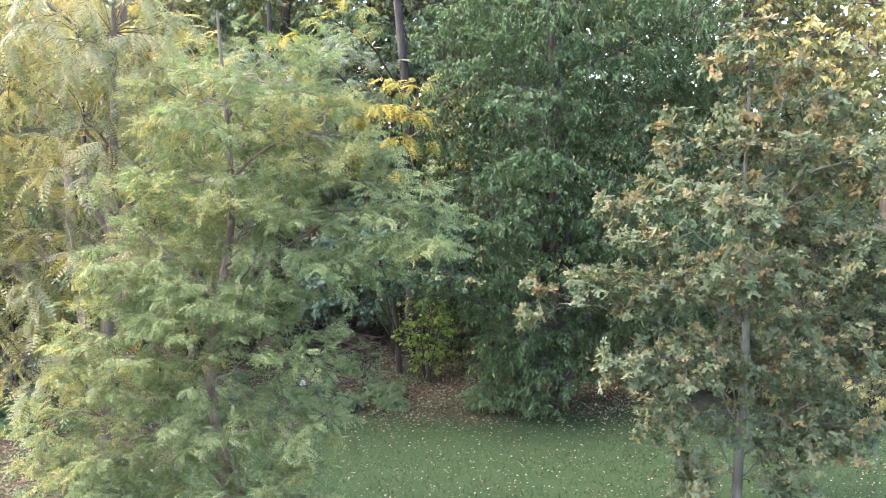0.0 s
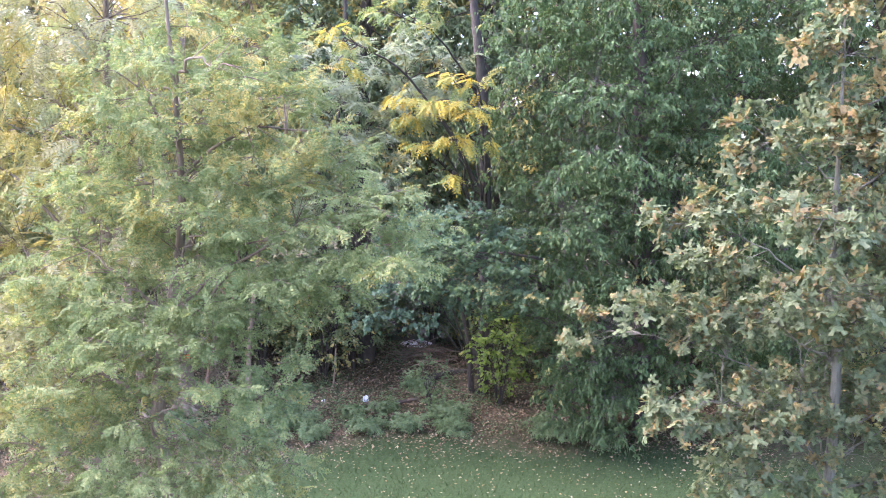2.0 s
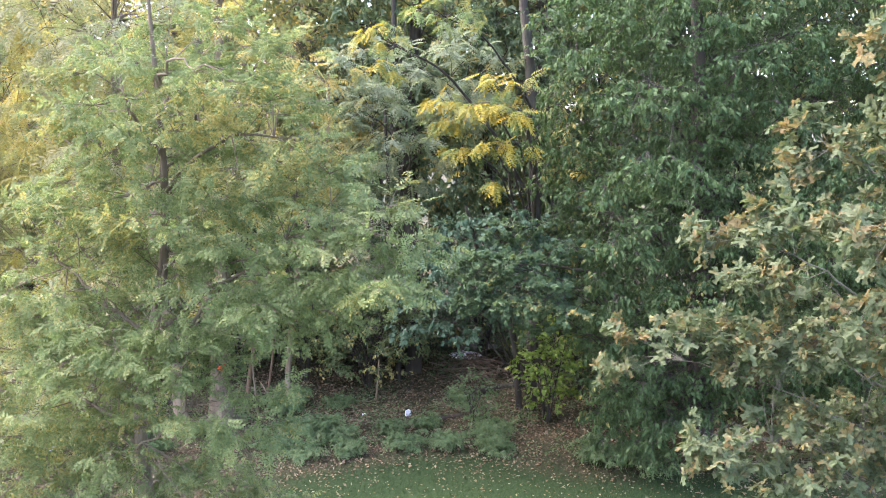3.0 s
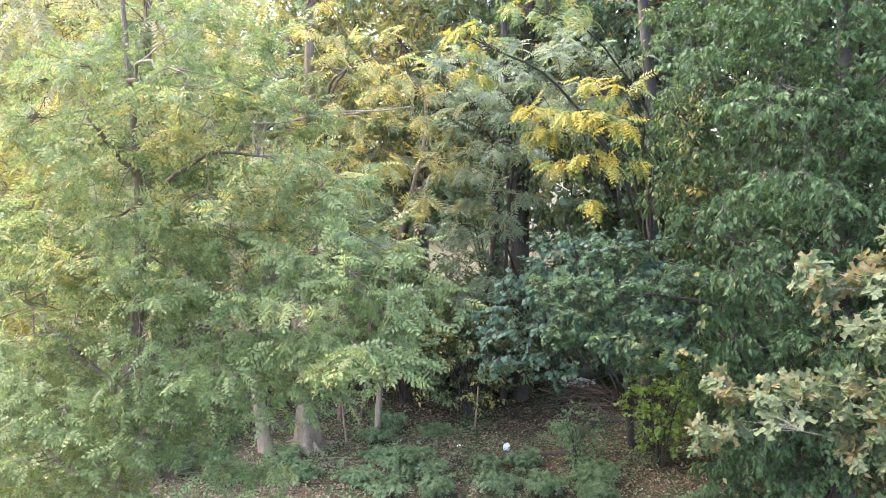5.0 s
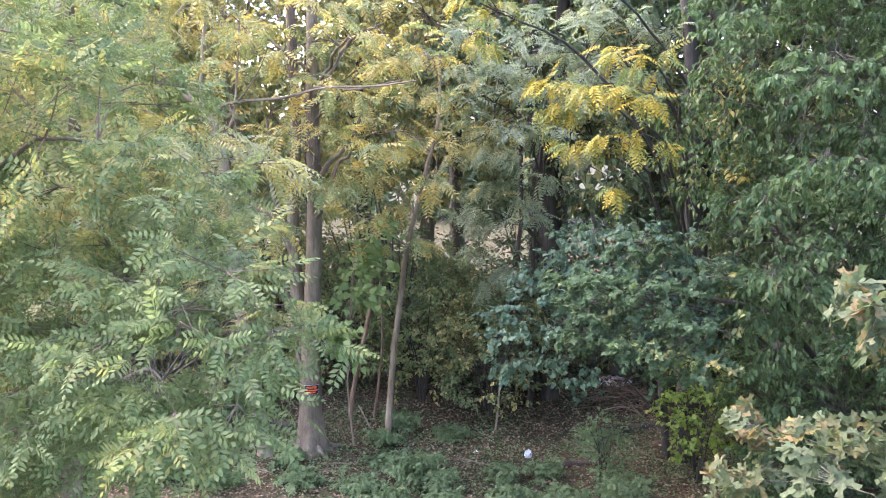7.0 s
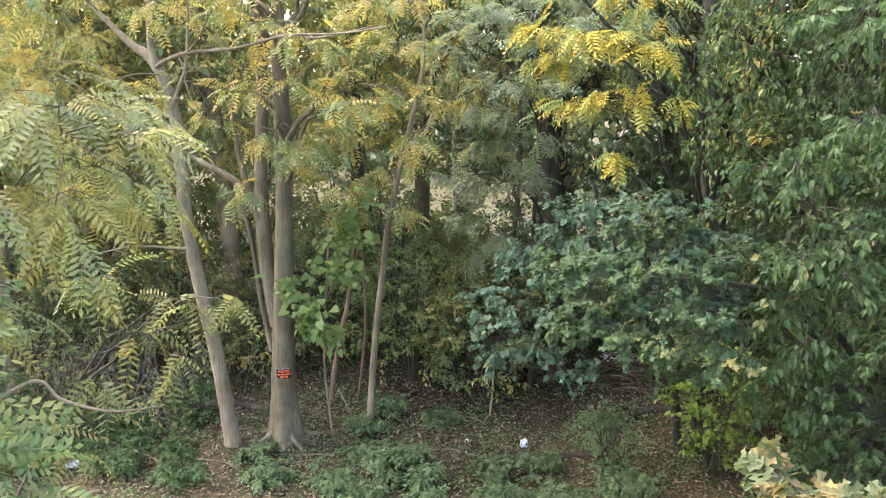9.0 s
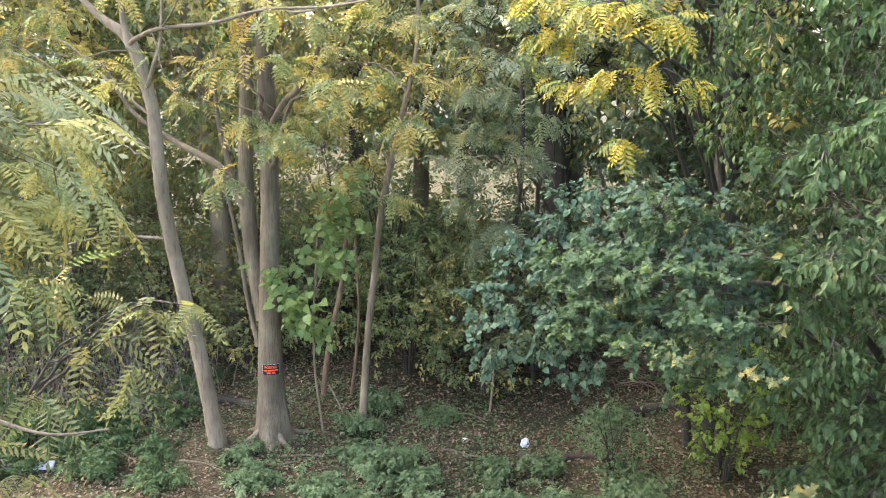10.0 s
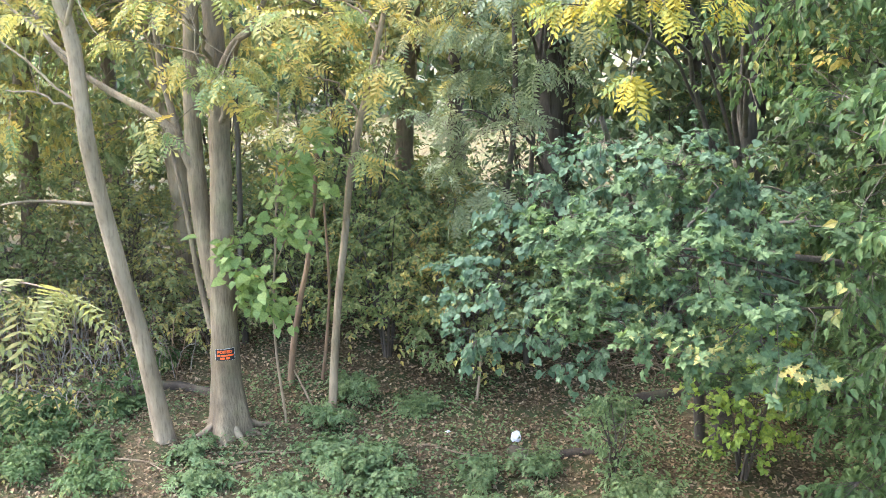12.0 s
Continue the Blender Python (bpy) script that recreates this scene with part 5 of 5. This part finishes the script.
def log(name, label, pts, r0, r1, bark, seed, category="log"):
    line = curve(pts, 5 * len(pts))
    o = line[0].copy()
    ob = thing(name, label, category, at=tuple(o))
    part("log_body", tube(line - o, np.linspace(r0, r1, len(line)), 10, 0.18, None, seed), bark, ob, "", True)
    for e, rr in ((0, r0), (-1, r1)):
        t = unit(line[1] - line[0]) if e == 0 else unit(line[-1] - line[-2])
        c = line[e] - o
        part("cut_end", tube(np.array([c - t * 0.01, c + t * 0.012]), [rr * 0.97, rr * 0.3], 10, 0.1, None, seed), B_TAN, ob, "pale sawn end")


def lying(x0, y0, x1, y1, lift, n=4, sag=0.04, seed=0):
    g = np.random.default_rng(seed)
    return [(x0 + (x1 - x0) * u + sag * g.normal(), y0 + (y1 - y0) * u + sag * g.normal(), float(ground_z(x0 + (x1 - x0) * u, y0 + (y1 - y0) * u)) + lift) for u in np.linspace(0, 1, n)]


log("fallen_log", "mossy fallen log lying behind the trunks", lying(-10.9, 23.4, -8.75, 23.9, 0.03, seed=1, sag=0.10, n=6), 0.10, 0.08, B_LOG, 1)
log("fallen_log", "decayed brown log in the leaf litter beside the bag", lying(-3.9, 24.75, -2.5, 25.2, 0.03, seed=2, sag=0.07), 0.115, 0.075, B_LOG, 2)
log("fallen_log", "dark log lying under the maple bough", lying(-2.9, 27.6, -1.0, 28.6, 0.05, seed=3, sag=0.08), 0.12, 0.09, B_LOG, 3)
for k, (x0, y0, x1, y1, lift) in enumerate([(-3.6, 26.4, -2.6, 25.8, 0.03), (-5.2, 23.9, -4.3, 24.4, 0.02), (-7.3, 22.4, -6.6, 23.1, 0.03), (-2.2, 26.9, -1.3, 26.2, 0.04), (-8.9, 21.2, -8.0, 21.5, 0.02), (-6.1, 25.9, -5.0, 25.6, 0.04), (-10.9, 22.4, -9.9, 22.0, 0.04), (-9.6, 21.7, -9.0, 21.0, 0.03), (-11.6, 23.4, -10.4, 23.2, 0.05), (-10.3, 21.2, -9.4, 20.9, 0.04), (-12.3, 22.3, -11.2, 21.7, 0.06), (-7.4, 21.9, -7.0, 22.5, 0.03)]):
    st = thing("fallen_branch", "thin bare branch lying in the leaf litter", "branch", "fallen branches", at=(0, 0, 0))
    part("stick", tube(curve(lying(x0, y0, x1, y1, lift, 4, 0.06, 20 + k), 12), np.linspace(0.022, 0.008, 12), 6, 0.2), B_TAN, st, "", True)
    part("side_twig", tube(curve([lying(x0, y0, x1, y1, lift, 4, 0.06, 20 + k)[2], (x1 + 0.15, y1 - 0.3, float(ground_z(x1, y1)) + 0.12)], 6), np.linspace(0.010, 0.005, 6), 5), B_TAN, st, "", True)

# ---- heap of cut twigs and dry leaves under the maple bough ----
def brush_pile(x, y, r, h, count):
    g = np.random.default_rng(77)
    top = thing("brush_pile", "low heap of reddish-brown twigs and pale dry leaves", "brush pile", at=on_ground(x, y))
    shapes = []
    for k in range(6):
        c = curve([(-0.45, 0, 0), (-0.1, 0.05 * g.normal(), 0.04), (0.2, 0.06 * g.normal(), 0.02), (0.5, 0.08 * g.normal(), 0.0)], 8)
        shapes.append(mesh_of("twig", *tube(c, np.linspace(0.012, 0.005, 8), 5, 0.15), B_BROWN if k % 2 else B_TAN, True))
    for k in range(count):
        a, q = 2 * math.pi * g.random(), r * math.sqrt(g.random())
        up = h * (1 - (q / r) ** 2) * g.random() + 0.02
        ob = new("twig", shapes[k % 6])
        ob.parent = top
        ob.matrix_local = pose(q * math.cos(a), q * math.sin(a), up, 0, 14 * g.normal(), 360 * g.random()) @ Matrix.Diagonal((1.2, 1.2, 1.2, 1))
    n = 170
    a, q = 2 * np.pi * g.random(n), 0.45 * r * np.sqrt(g.random(n))
    P = np.stack([q * np.cos(a) - 0.3 * r, q * np.sin(a) + 0.5 * r, h * (1 - (q / r) ** 2) + 0.03 * g.random(n)], -1)
    D = np.stack([np.cos(3 * a), np.sin(3 * a), 0.3 * g.normal(size=n)], -1)
    part("dry_leaves", scatter(blade(0.10, 0.06, 0.4, -0.2), P, D, np.array((0, 0, 1.0)) + 0.5 * g.normal(size=(n, 3)), 0.6 + 0.7 * g.random(n)), M_DRY, top, "pale dry leaves")


brush_pile(-3.2, 29.7, 1.0, 0.45, 90)

# ---- thin saplings and dead stems ----
def pole(name, label, pts, r0, r1, bark, twig=()):
    line = curve(pts, 6 * len(pts))
    o = line[0].copy()
    ob = thing(name, label, "sapling", at=tuple(o))
    part("trunk", tube(line - o, np.linspace(r0, r1, len(line)), 9, 0.12), bark, ob, "", True)
    for t in twig:
        c = curve(t, 8)
        part("twig", tube(c - o, np.linspace(0.014, 0.005, 8), 5), bark, ob, "", True)


pole("sapling", "slim reddish-brown sapling behind the catalpa", [on_ground(-8.25, 24.8, -0.05), (-8.15, 24.8, 1.0), (-7.95, 24.8, 1.9), (-7.7, 24.8, 2.9), (-7.5, 24.9, 4.8)], 0.065, 0.035, B_BROWN)
pole("sapling", "thin crooked brown stem beside the reddish sapling", [on_ground(-7.9, 25.3, -0.05), (-7.75, 25.3, 1.2), (-7.6, 25.2, 2.2), (-7.65, 25.2, 3.6)], 0.035, 0.02, B_BROWN)
pole("dead_stem", "pale curved dead stem at the foot of the saplings", [on_ground(-7.0, 23.9, -0.03), (-7.15, 23.9, 0.5), (-7.35, 23.9, 0.85), (-7.5, 23.95, 1.0)], 0.022, 0.012, B_TAN)
pole("sapling", "thin bare stem standing in the clearing", [on_ground(-5.1, 26.0, -0.05), (-5.05, 26.0, 0.5), (-5.0, 26.0, 1.2)], 0.03, 0.02, B_TAN)
pole("sapling", "dark twin-stemmed sapling deep in the wood", [on_ground(-5.6, 28.0, -0.05), (-5.5, 28.0, 3.0), (-5.3, 28.0, 5.0), (-5.4, 28.0, 8.0)], 0.075, 0.04, B_DARK)
pole("sapling", "dark slim sapling deep in the wood", [on_ground(-5.1, 28.3, -0.05), (-5.1, 28.3, 3.0), (-5.0, 28.3, 5.5), (-4.8, 28.3, 8.0)], 0.06, 0.03, B_DARK)


# ---- seedlings and ivy over the woodland floor ----
strew("ground_ivy", "scattered green seedlings and ivy on the woodland floor", "ground cover", 60000, -16, 6, 17, 32, blade(0.07, 0.05, 0.2, 0.1), M_HERB, (0.5, 1.2), 6,
      lambda x, y, g: (y > wood_edge(x) + 0.2) & (np.sin(1.1 * x + 0.4) * np.cos(0.9 * y + 0.7 * x) + 0.5 * np.sin(2.7 * x - 1.3 * y) + 0.35 * g.normal(size=len(x)) > 0.08 - 0.1 * np.clip((-x - 6) / 3, 0, 1)), 0.05)
pole("sapling", "dark straight trunk standing behind the twin-stemmed tree", [on_ground(-10.25, 26.0, -0.1), (-10.23, 26.0, 2.4), (-10.15, 26.0, 3.9), (-10.1, 26.0, 9.0)], 0.07, 0.04, B_DARK)


def board(name, label, x, y, size, turn, tilt):
    """A weathered board with worn corners, lying in the weeds."""
    bm = bmesh.new()
    bmesh.ops.create_cube(bm, size=1.0)
    bmesh.ops.scale(bm, vec=size, verts=bm.verts)
    bmesh.ops.bevel(bm, geom=list(bm.edges), offset=0.008, segments=2, affect='EDGES')
    me = bpy.data.meshes.new(name)
    bm.to_mesh(me)
    bm.free()
    me.materials.append(plain("weathered_wood", (0.30, 0.30, 0.31), (0.44, 0.44, 0.46), 14, 0.8, 0.4))
    ob = new(name, me)
    ob.matrix_world = pose(x, y, float(ground_z(x, y)) + 0.12, tilt, 0, turn)
    tagged(ob, label, "board")


board("weathered_board", "short grey weathered board lying in the weeds", -10.75, 20.0, (0.5, 0.2, 0.04), 35, 14)
